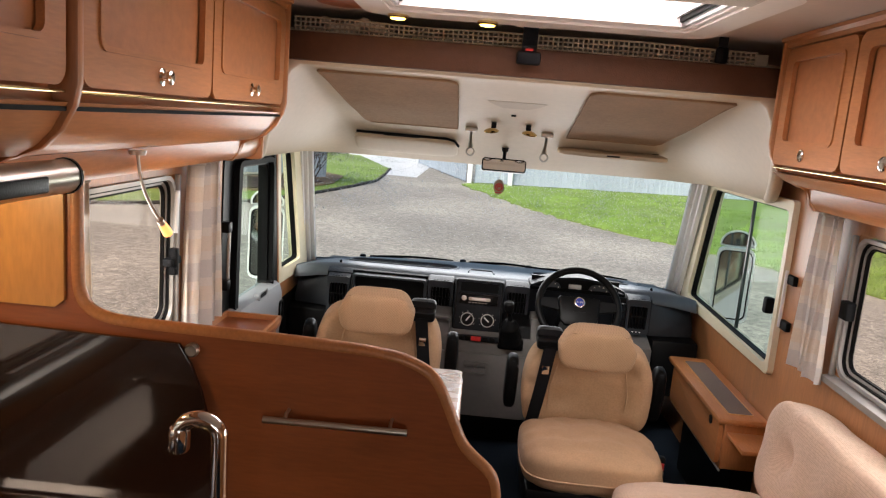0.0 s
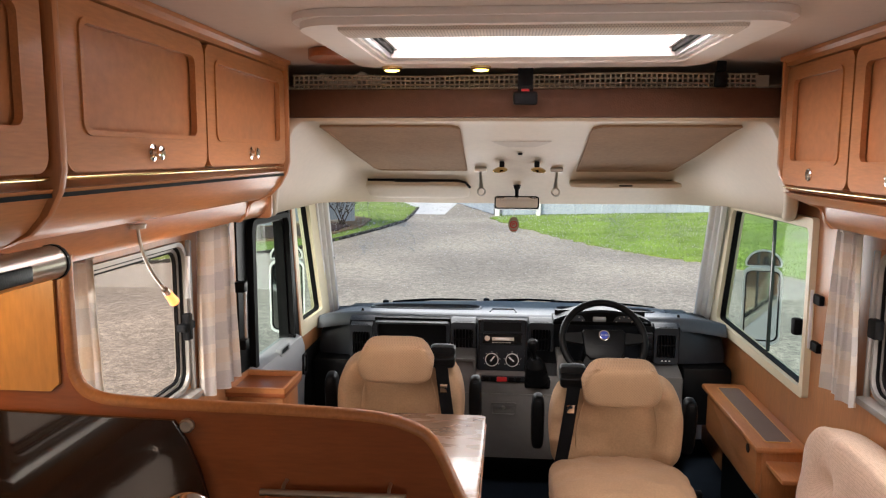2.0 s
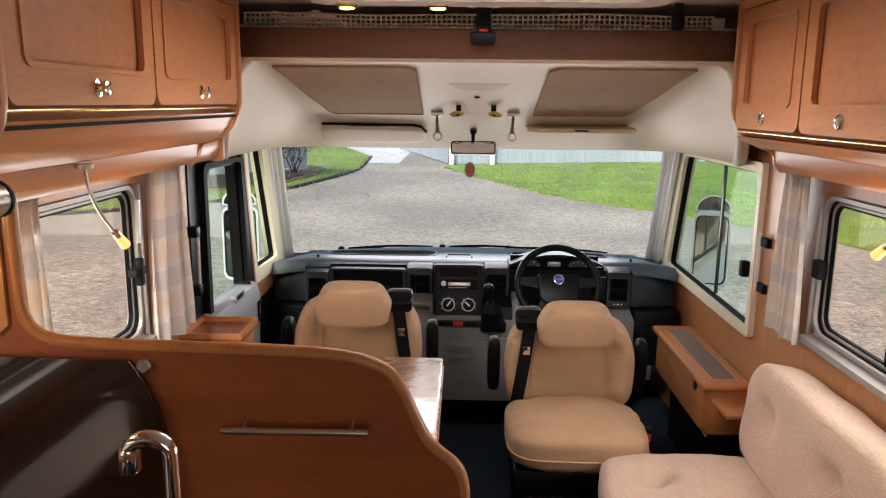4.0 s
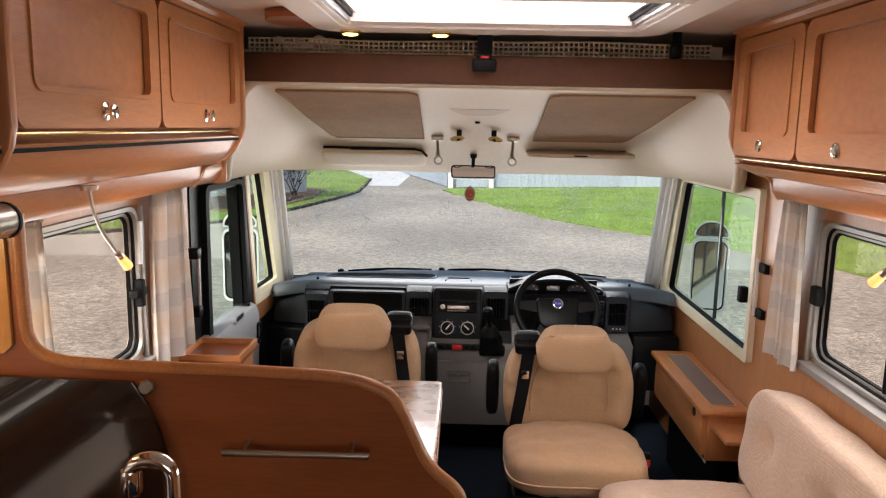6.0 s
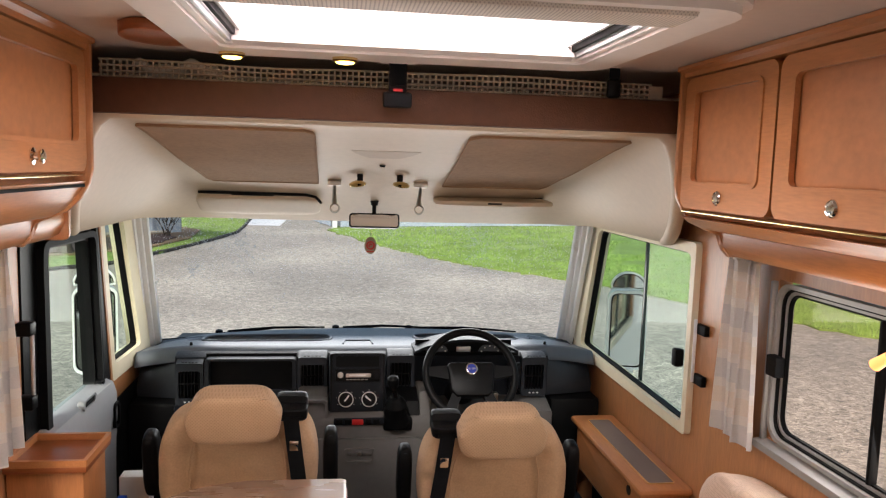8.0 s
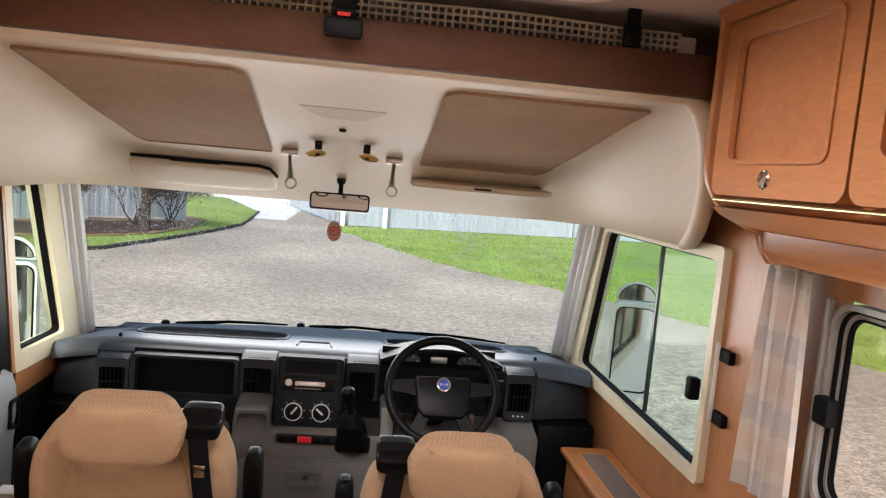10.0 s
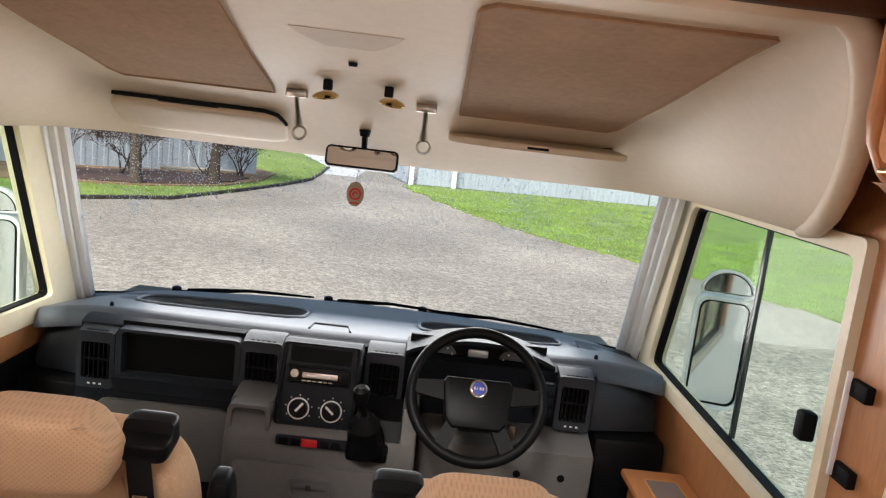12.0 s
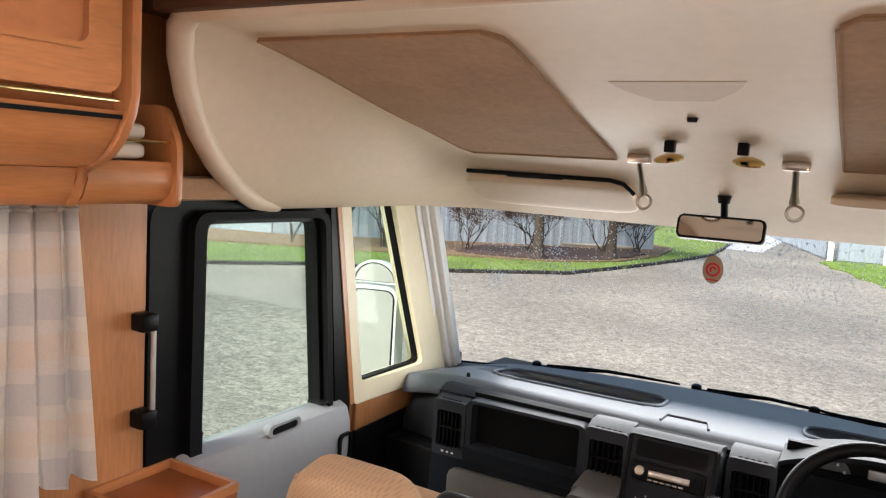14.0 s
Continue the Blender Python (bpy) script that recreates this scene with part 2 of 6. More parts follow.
# ---- building helpers ----
def thing(name, label, category, at=(0, 0, 0), group="", kind=""):
    ob = new(name)
    ob.empty_display_size = 0.05
    ob.location = at
    return tagged(ob, label, category, group, kind)


def finish(bm, name, mat, smooth=True):
    bmesh.ops.recalc_face_normals(bm, faces=bm.faces)
    me = bpy.data.meshes.new(name)
    bm.to_mesh(me)
    bm.free()
    if smooth:
        me.polygons.foreach_set("use_smooth", [True] * len(me.polygons))
        me.set_sharp_from_angle(angle=radians(38))
    me.materials.append(mat)
    return me


def part(name, bm, mat, parent, label="", smooth=True):
    ob = new(name, finish(bm, name, mat, smooth))
    ob.parent = parent
    w = Vector(parent.location)
    p = parent.parent
    while p:
        w += Vector(p.location)
        p = p.parent
    ob.data.transform(Matrix.Translation(-w))
    return tagged(ob, label)


def solid(name, bm, mat, label, category, group="", kind="", smooth=True):
    me = finish(bm, name, mat, smooth)
    co = np.empty(len(me.vertices) * 3)
    me.vertices.foreach_get("co", co)
    co = co.reshape(-1, 3)
    at = ((co[:, 0].min() + co[:, 0].max()) / 2, (co[:, 1].min() + co[:, 1].max()) / 2, co[:, 2].min())
    me.transform(Matrix.Translation((-at[0], -at[1], -at[2])))
    ob = new(name, me)
    ob.location = at
    return tagged(ob, label, category, group, kind)


def structure(name, bm, mat, label="", category=""):
    return tagged(new(name, finish(bm, name, mat)), label, category, kind="structure")


def box(x0, x1, y0, y1, z0, z1, bevel=0.0, bm=None, turn=None, seg=2):
    own = bmesh.new()
    bmesh.ops.create_cube(own, size=1)
    for v in own.verts:
        v.co = Vector(((x0 + x1) / 2 + v.co.x * (x1 - x0), (y0 + y1) / 2 + v.co.y * (y1 - y0), (z0 + z1) / 2 + v.co.z * (z1 - z0)))
    if bevel:
        bmesh.ops.bevel(own, geom=list(own.edges), offset=bevel, segments=seg, affect="EDGES", profile=0.5)
    if turn:
        own.transform(turn)
    return merged(own, bm)


def merged(own, bm):
    if bm is None:
        return own
    me = bpy.data.meshes.new("tmp")
    own.to_mesh(me)
    own.free()
    bm.from_mesh(me)
    bpy.data.meshes.remove(me)
    return bm


def prism(pts, axis, a, b, bevel=0.0, bm=None, seg=2):
    """A flat outline in the plane across the axis, given thickness from a to b."""
    own = bmesh.new()

    def put(p, d):
        return {"x": (d, p[0], p[1]), "y": (p[0], d, p[1]), "z": (p[0], p[1], d)}[axis]
    lo = [own.verts.new(put(p, a)) for p in pts]
    hi = [own.verts.new(put(p, b)) for p in pts]
    own.faces.new(lo)
    own.faces.new(hi)
    for i in range(len(pts)):
        j = (i + 1) % len(pts)
        own.faces.new((lo[i], lo[j], hi[j], hi[i]))
    if bevel:
        rim = [e for e in own.edges if sum(len(f.verts) == len(pts) for f in e.link_faces) == 1]
        bmesh.ops.bevel(own, geom=rim, offset=bevel, segments=seg, affect="EDGES", profile=0.5)
    return merged(own, bm)


def rounded(x0, x1, z0, z1, r, n=5):
    """Corners of a rounded rectangle; r is one radius or four (from low-left, anticlockwise)."""
    rs = (r,) * 4 if not isinstance(r, tuple) else r
    out = []
    for (cx, cz, a0), q in zip(((x0, z0, 180), (x1, z0, 270), (x1, z1, 0), (x0, z1, 90)), rs):
        sx, sz = (1 if cx == x0 else -1), (1 if cz == z0 else -1)
        for i in range(n + 1):
            a = radians(a0 + 90 * i / n)
            out.append((cx + sx * q + q * math.cos(a), cz + sz * q + q * math.sin(a)))
    return out


def soften(pts, r, n=4):
    """Rounds each corner of an outline."""
    out = []
    for i, p in enumerate(pts):
        p, a, b = Vector(p), Vector(pts[i - 1]), Vector(pts[(i + 1) % len(pts)])
        s, e = p + (a - p).normalized() * r, p + (b - p).normalized() * r
        for k in range(n + 1):
            t = k / n
            out.append(tuple(s * (1 - t) ** 2 + p * 2 * t * (1 - t) + e * t * t))
    return out


def ring(outer, inner, axis, a, b, bm=None):
    """A frame between two outlines of as many corners."""
    own = bmesh.new()

    def put(p, d):
        return {"x": (d, p[0], p[1]), "y": (p[0], d, p[1]), "z": (p[0], p[1], d)}[axis]
    loops = [[own.verts.new(put(p, d)) for p in pts] for pts, d in ((outer, a), (outer, b), (inner, b), (inner, a))]
    for k in range(4):
        u, v = loops[k], loops[(k + 1) % 4]
        for i in range(len(u)):
            j = (i + 1) % len(u)
            own.faces.new((u[i], u[j], v[j], v[i]))
    return merged(own, bm)


def tube(pts, r, bm=None, n=10, closed=False):
    own = bmesh.new()
    pts = [Vector(p) for p in pts]
    rads = r if isinstance(r, (list, tuple)) else [r] * len(pts)
    loops = []
    side = None
    for i, p in enumerate(pts):
        a = pts[i - 1] if i or closed else p
        b = pts[(i + 1) % len(pts)] if i < len(pts) - 1 or closed else p
        t = (b - a).normalized()
        if side is None:
            side = t.orthogonal().normalized()
        side = (side - t * side.dot(t)).normalized()
        up = t.cross(side)
        loops.append([own.verts.new(p + (side * math.cos(2 * math.pi * k / n) + up * math.sin(2 * math.pi * k / n)) * rads[i]) for k in range(n)])
    m = len(loops)
    for i in range(m if closed else m - 1):
        u, v = loops[i], loops[(i + 1) % m]
        for k in range(n):
            own.faces.new((u[k], u[(k + 1) % n], v[(k + 1) % n], v[k]))
    if not closed:
        own.faces.new(loops[0])
        own.faces.new(loops[-1])
    return merged(own, bm)


def lathe(profile, at, axis=(0, 0, 1), bm=None, n=20):
    """A turned body: (radius, height) pairs along the axis."""
    own = bmesh.new()
    q = Vector((0, 0, 1)).rotation_difference(Vector(axis).normalized())
    loops = []
    for r, h in profile:
        loops.append([own.verts.new(Vector(at) + q @ Vector((r * math.cos(2 * math.pi * k / n), r * math.sin(2 * math.pi * k / n), h))) for k in range(n)])
    for u, v in zip(loops, loops[1:]):
        for k in range(n):
            own.faces.new((u[k], u[(k + 1) % n], v[(k + 1) % n], v[k]))
    own.faces.new(loops[0])
    own.faces.new(loops[-1])
    return merged(own, bm)


def sheet(f, nu, nv, thick=0.0, bm=None):
    """A surface f(u, v), u and v from 0 to 1, thickened along its normal."""
    own = bmesh.new()
    vs = [[own.verts.new(f(i / nu, j / nv)) for j in range(nv + 1)] for i in range(nu + 1)]
    for i in range(nu):
        for j in range(nv):
            own.faces.new((vs[i][j], vs[i + 1][j], vs[i + 1][j + 1], vs[i][j + 1]))
    if thick:
        bmesh.ops.recalc_face_normals(own, faces=own.faces)
        bmesh.ops.solidify(own, geom=list(own.faces), thickness=thick)
    return merged(own, bm)


def slab(f, nu, nv, d, bm=None):
    """A surface f(u, v) given thickness by the offset d."""
    own = bmesh.new()
    d = Vector(d)
    lo = [[own.verts.new(f(i / nu, j / nv)) for j in range(nv + 1)] for i in range(nu + 1)]
    hi = [[own.verts.new(v.co + d) for v in row] for row in lo]
    for i in range(nu):
        for j in range(nv):
            own.faces.new((lo[i][j], lo[i + 1][j], lo[i + 1][j + 1], lo[i][j + 1]))
            own.faces.new((hi[i][j], hi[i][j + 1], hi[i + 1][j + 1], hi[i + 1][j]))
    for i in range(nu):
        own.faces.new((lo[i][0], hi[i][0], hi[i + 1][0], lo[i + 1][0]))
        own.faces.new((lo[i][nv], lo[i + 1][nv], hi[i + 1][nv], hi[i][nv]))
    for j in range(nv):
        own.faces.new((lo[0][j], lo[0][j + 1], hi[0][j + 1], hi[0][j]))
        own.faces.new((lo[nu][j], hi[nu][j], hi[nu][j + 1], lo[nu][j + 1]))
    return merged(own, bm)


def pillow(cx, cy, cz, sx, sy, sz, p=4.0, bm=None, n=14, turn=None, sag=None):
    """A stuffed cushion: a rounded box with soft faces."""
    own = bmesh.new()
    bmesh.ops.create_cube(own, size=2)
    bmesh.ops.subdivide_edges(own, edges=list(own.edges), cuts=n, use_grid_fill=True)
    for v in own.verts:
        c = v.co
        k = (abs(c.x) ** p + abs(c.y) ** p + abs(c.z) ** p) ** (1 / p)
        c /= k
        q = Vector((c.x * sx / 2, c.y * sy / 2, c.z * sz / 2))
        if sag:
            q += sag(c, q)
        v.co = q
    m = Matrix.Translation((cx, cy, cz)) @ (turn or Matrix.Identity(4))
    own.transform(m)
    return merged(own, bm)


def mix(a, b, t):
    return a + (b - a) * t


def curve(points, t):
    """Value at t of a smooth line through (t, value) pairs."""
    if t <= points[0][0]:
        return points[0][1]
    for i in range(len(points) - 1):
        (a, u), (b, v) = points[i], points[i + 1]
        if t <= b:
            k, h = (t - a) / (b - a), b - a
            p, q = points[max(i - 1, 0)], points[min(i + 2, len(points) - 1)]
            m0 = (v - p[1]) / (b - p[0]) * h
            m1 = (q[1] - u) / (q[0] - a) * h
            return ((2 * k ** 3 - 3 * k * k + 1) * u + (k ** 3 - 2 * k * k + k) * m0 + (3 * k * k - 2 * k ** 3) * v + (k ** 3 - k * k) * m1)
    return points[-1][1]

# ---- the vehicle's shell ----
def wall(name, side, openings, label):
    """A side wall 4 cm thick with openings (y0, y1, z0, z1)."""
    bm = bmesh.new()
    x0, x1 = (1.08, 1.12) if side > 0 else (-1.12, -1.08)
    y = -1.5
    for a, b, lo, hi in openings:
        if a > y:
            box(x0, x1, y, a, 0, 1.95, bm=bm)
        if lo > 0:
            box(x0, x1, a, b, 0, lo, bm=bm)
        box(x0, x1, a, b, hi, 1.95, bm=bm)
        y = b
    box(x0, x1, y, 4.6, 0, 1.95, bm=bm) if y < 4.6 else None
    ob = structure(name, bm, WOOD_WALL, label, "wall")
    ob.data.materials.append(SHELL)
    for p in ob.data.polygons:
        if p.normal.x * side > 0.9 and abs(p.center.x) > 1.11:
            p.material_index = 1
    return ob


wall("wall_left", -1, [(0.45, 1.2, 1.0, 1.36), (1.5, 2.6, 0.895, 1.375), (3.04, 3.80, 0.0, 1.42), (3.80, 4.6, 0.78, 1.42)], "brown wood veneer side wall of the motorhome")
wall("wall_right", 1, [(1.1, 2.70, 0.905, 1.365), (3.2, 4.6, 0.745, 1.40)], "brown wood veneer side wall of the motorhome")
# rear wall, its opening added to give the fill lamp a place
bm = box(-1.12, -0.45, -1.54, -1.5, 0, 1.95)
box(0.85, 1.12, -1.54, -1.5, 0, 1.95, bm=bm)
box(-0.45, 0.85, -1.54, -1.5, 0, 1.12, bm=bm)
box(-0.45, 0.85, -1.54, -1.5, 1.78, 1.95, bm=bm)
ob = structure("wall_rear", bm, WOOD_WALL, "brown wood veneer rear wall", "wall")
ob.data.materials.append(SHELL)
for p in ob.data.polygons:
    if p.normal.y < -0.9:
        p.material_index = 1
# unseen window, made up to go with the rear fill lamp
rear = thing("added_rear_window", "unseen rear window added for the fill lamp", "window", (0.2, -1.52, 1.12), kind="structure")
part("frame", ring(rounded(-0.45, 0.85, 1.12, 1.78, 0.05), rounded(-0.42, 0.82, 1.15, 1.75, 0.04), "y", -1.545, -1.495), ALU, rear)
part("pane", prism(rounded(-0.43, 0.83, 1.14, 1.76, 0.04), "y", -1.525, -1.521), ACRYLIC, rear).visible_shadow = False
structure("floor", box(-1.12, 1.12, -1.54, 4.62, -0.06, 0), CARPET, "dark blue-grey carpeted cab floor", "floor")
bm = box(-1.12, 1.12, -1.54, 2.07, 1.95, 2.0)
box(-1.12, 1.12, 2.6155, 4.45, 1.95, 2.0, bm=bm)
box(-1.12, -0.4405, 2.07, 2.6155, 1.95, 2.0, bm=bm)
box(0.4405, 1.12, 2.07, 2.6155, 1.95, 2.0, bm=bm)
structure("ceiling", bm, CEIL, "off-white padded ceiling", "ceiling")
structure("wall_front", box(-1.12, 1.12, 4.62, 4.66, -0.06, 0.70), SHELL, "white front panel below the windscreen", "wall")
structure("roof_front", box(-1.12, 1.12, 4.45, 4.49, 1.44, 2.0), SHELL, "white panel above the windscreen", "wall")


def screen(u, v):
    x = mix(-1.1, 1.1, u)
    return Vector((x, mix(4.76, 4.40, v) - 0.22 * (x / 1.06) ** 2, mix(0.72, 1.46, v)))


windscreen = thing("windscreen", "wide windscreen speckled with rain drops", "windscreen", (0, 4.5, 0.72), kind="structure")
ob = part("pane", sheet(screen, 24, 8), GLASS, windscreen)
ob.visible_shadow = False
part("sticker", box(0.975, 1.03, 4.246, 4.248, 1.325, 1.372, 0.0005), WHITE, windscreen, "white paper label on the glass")
part("sticker", lathe([(0.026, 0), (0.026, 0.001)], (0.998, 4.27, 1.287), (0, -1, 0)), PAPER, windscreen, "round pale label on the glass")
part("seal", tube([screen(i / 30, 0.045) + Vector((0, -0.012, 0)) for i in range(31)], 0.013), RUBBER_SHADE, windscreen)


def trim_mid(y):
    return curve([(2.83, 1.768), (3.03, 1.748), (3.42, 1.655), (3.62, 1.612), (3.78, 1.568), (3.93, 1.50), (4.10, 1.402)], y)


def trim_at(x, y):
    k = min(max(0, (abs(x) - 0.76) / 0.30), 1)
    return 1.392 + (trim_mid(y) - 1.392) * (1 + math.cos(math.pi * k)) / 2


def trim_point(u, v):
    a = 2 * u - 1
    x = 1.06 * a
    side = max(0, (abs(x) - 0.78) / 0.26)
    back = 2.862 + 0.52 * side ** 1.6 - 0.04 * min(1, side * 2)
    front = 4.10 + 0.10 * abs(a) ** 3
    y = mix(back, max(front, back + 0.01), v)
    return Vector((x, y, trim_at(x, mix(2.862, 4.10, v))))


overcab = thing("overcab_trim", "cream moulded trim under the drop-down bed", "trim", (0, 3.4, 1.4), kind="structure")
part("shell", slab(trim_point, 80, 30, (0, 0, 0.02)), CREAM, overcab)
part("lip", tube([trim_point(i / 60, 0) + Vector((0, 0.018, 0.016)) for i in range(61)], 0.025, n=14), CREAM, overcab)


def on_trim(x, y, off=0.0):
    return Vector((x, y, trim_at(x, y) - off))


def trim_panel(side):
    """Suede inlay: narrower at the front, rounded corner towards the middle of the back."""
    def f(u, v):
        inner = mix(0.236, 0.247, v) + 0.03 * max(0, 1 - v / 0.06) ** 2
        outer = mix(0.738, 0.662, v) - 0.02 * max(0, (v - 0.93) / 0.07) ** 2
        y = mix(3.008, 3.735, v)
        return on_trim(side * mix(inner, outer, u), y, 0.007)
    return f


for side in (-1, 1):
    part("suede_panel", slab(trim_panel(side), 20, 24, (0, 0, 0.012)), SUEDE, overcab, "taupe suede inlay panel")
    part("panel_piping", tube([trim_panel(side)(u, v) for u, v in [(0, 1 - i / 20) for i in range(21)] + [(i / 20, 0) for i in range(1, 21)] + [(1, i / 20) for i in range(1, 21)] + [(1 - i / 20, 1) for i in range(1, 20)]], 0.0035, n=6, closed=True), SUEDE, overcab)
# thin darker slab on the trim paints the shade of a shallow recess
part("painted_recess", slab(lambda u, v: on_trim(mix(mix(-0.125, 0.105, u), mix(-0.06, 0.04, u), v ** 1.5), mix(3.24, 3.33, v), 0.0012), 8, 4, (0, 0, 0.0015)), RECESS_SHADE, overcab)
part("button", lathe([(0.011, 0), (0.009, -0.008)], on_trim(-0.012, 3.425, 0.0)), BLACK, overcab)

# bed front, net and bedding above the cab
bed = thing("drop_down_bed", "raised drop-down bed with brown padded front edge", "bed", (0, 2.9, 1.77))
part("front_board", box(-0.82, 0.82, 2.83, 2.86, 1.768, 1.862, 0.008), BROWN, bed)
part("base", box(-1.0, 1.0, 2.87, 4.2, 1.80, 1.815), BROWN, bed)
part("mattress", box(-0.95, 0.95, 2.91, 4.1, 1.816, 1.88, 0.02), BEDDING, bed)

structure("skirt", box(-1.10, 1.10, -1.5, 4.6, -0.52, -0.061), SHELL, "white lower body of the motorhome", "body")

# ---- overhead cabinets ----
def cabinet_run(side, splits, y_end, label, drop=0.0):
    """One row of overhead cupboards: body, crown, doors with recessed panels and knobs, curved valance, end cap."""
    s = side
    y0 = splits[0] - 0.01
    root = thing("overhead_cabinet", label, "cabinet", (s * 0.94, (y0 + y_end) / 2, 1.42))
    def X(p):
        return [(s * a, b) for a, b in p]
    low = [(0.802, 1.606 - drop), (0.808, 1.575 - drop * 0.8), (0.825, 1.545 - drop * 0.5), (0.85, 1.518 - drop * 0.2), (0.885, 1.497), (0.925, 1.49), (1.076, 1.49)]
    part("body", prism(X([(0.83, 1.948), (0.83, 1.61 - drop), *[(a + 0.012, b + 0.008) for a, b in low[1:-1]], (1.076, 1.50), (1.076, 1.948)]), "y", y0, y_end - 0.022), WOOD_Y, root)
    part("valance", prism(X([(0.797, 1.590 - drop), *low[1:-1], (0.93, 1.496), (0.89, 1.505), (0.855, 1.528 - drop * 0.2), (0.832, 1.555 - drop * 0.5), (0.815, 1.59 - drop)]), "y", y0, y_end - 0.022, 0.0), WOOD_Y, root)
    part("pelmet", prism(X([(0.925, 1.489), (0.935, 1.45), (0.955, 1.425), (0.975, 1.42), (0.975, 1.489)]), "y", y0, y_end - 0.01, 0.0), WOOD_Y, root)
    part("crown", prism(X([(0.775, 1.948), (0.775, 1.938), (0.788, 1.930), (0.790, 1.918), (0.83, 1.912), (0.83, 1.948)]), "y", y0, y_end - 0.002), WOOD_Y, root)
    part("strip", box(*sorted((s * 0.796, s * 0.806)), y0, y_end - 0.03, 1.604 - drop, 1.610 - drop, 0.002), BRASS, root, "brass trim strip")
    cap = [(0.782, 1.948), (0.782, 1.62), (0.79, 1.585), (0.812, 1.545), (0.845, 1.512), (0.89, 1.492), (0.925, 1.485), (0.935, 1.44), (0.955, 1.418), (1.078, 1.418), (1.078, 1.948)]
    part("end_cap", prism(X(cap), "y", y_end - 0.02, y_end, 0.005), WOOD_Z, root)
    for a, b in zip(splits, splits[1:]):
        a, b = a + 0.004, b - 0.004
        door = part("door", ring(rounded(a, b, 1.616 - drop, 1.912, 0.03), rounded(a + 0.055, b - 0.055, 1.682 - drop, 1.878, 0.022), "x", s * 0.790, s * 0.826), WOOD_Y, root)
        part("bead", ring(rounded(a + 0.052, b - 0.052, 1.679 - drop, 1.881, 0.024), rounded(a + 0.062, b - 0.062, 1.689 - drop, 1.871, 0.018), "x", s * 0.786, s * 0.80), WOOD_Y, door)
        part("panel", prism(rounded(a + 0.05, b - 0.05, 1.675 - drop, 1.885, 0.02), "x", s * 0.803, s * 0.815), WOOD_PANEL, door, "lighter recessed veneer panel")
        ky = b - 0.331 if s < 0 and b > 2.2 else (a + b) / 2 + (0.01 if s < 0 else 0)
        if s > 0:
            ky = b - 0.21
        kz = 1.65 - drop
        if s > 0:
            profile, words = [(0.0185, 0), (0.0185, 0.003), (0.016, 0.006), (0.0135, 0.0045), (0.0125, 0.006), (0.006, 0.0065)], "flat chrome push-button knob"
        else:
            profile, words = [(0.018, 0), (0.018, 0.003), (0.009, 0.006), (0.008, 0.013), (0.014, 0.016), (0.015, 0.021), (0.010, 0.024)], "round chrome knob"
        part("knob", lathe(profile, (s * 0.79, ky, kz), (-s, 0, 0)), CHROME, door, words)
    if s < 0:
        # no groove is cut: a near-black strip paints its shadow
        part("groove_shade_strip", box(-0.8035, -0.799, y0, y_end - 0.024, 1.576, 1.5835), RUBBER_SHADE, root, "black strip painting a shadow line below the rail")
    return root


cabinet_run(-1, [1.525, 2.115, 2.755], 2.785, "cherry wood overhead cabinet with two chrome-knobbed doors")
cabinet_run(-1, [0.35, 0.93, 1.485], 1.522, "cherry wood overhead kitchen cabinet with chrome-knobbed doors")
cabinet_run(1, [1.30, 1.80, 2.305, 2.755], 2.785, "cherry wood overhead cabinet above the sofa window", 0.056)

# ---- partition between kitchen and dinette ----
partition = thing("partition", "cherry wood partition with wavy edge and nickel towel rail", "partition", (-0.5, 1.48, 0))
outline = [(-1.075, 0), (-0.06, 0), (-0.058, 0.98), (-0.065, 1.03), (-0.079, 1.050), (-0.103, 1.068), (-0.125, 1.09), (-0.141, 1.125), (-0.162, 1.172), (-0.178, 1.198), (-0.198, 1.213), (-0.25, 1.231),
           (-0.40, 1.237), (-0.55, 1.239), (-0.69, 1.242), (-0.73, 1.248), (-0.755, 1.262), (-0.768, 1.285), (-0.772, 1.32), (-0.772, 1.485), (-1.075, 1.485)]
for _ in range(2):
    rounder = outline[:2]
    for p, q in zip(outline[2:-2], outline[3:-1]):
        rounder += [(mix(p[0], q[0], 0.25), mix(p[1], q[1], 0.25)), (mix(p[0], q[0], 0.75), mix(p[1], q[1], 0.75))]
    outline = rounder + outline[-2:]
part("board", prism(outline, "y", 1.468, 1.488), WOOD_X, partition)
part("edge_band", tube([(x, 1.478, z) for x, z in outline[1:-1]], 0.0115, n=10), WOOD_Y, partition)
# same board, coloured golden where the hood lamp lights it
part("lamplit_panel", prism([(-1.07, 1.262), (-0.80, 1.262), (-0.785, 1.275), (-0.785, 1.48), (-1.07, 1.48)], "y", 1.462, 1.469), WOOD_PALE_LAMPLIT, partition, "wood side panel with the hood lamp's golden glow in its colour")
rail = part("towel_rail", tube([(-0.445, 1.44, 1.115), (-0.212, 1.44, 1.116)], 0.006), STEEL, partition, "brushed nickel towel rail")
for x in (-0.41, -0.24):
    part("bracket", tube([(x, 1.468, 1.124), (x, 1.452, 1.124), (x, 1.44, 1.117)], 0.003, n=8), STEEL, rail)
knob = part("cover_knob", lathe([(0.011, 0), (0.012, 0.008), (0.009, 0.012)], (-0.572, 1.468, 1.212), (0, -1, 0)), STEEL, partition, "small metal knob")

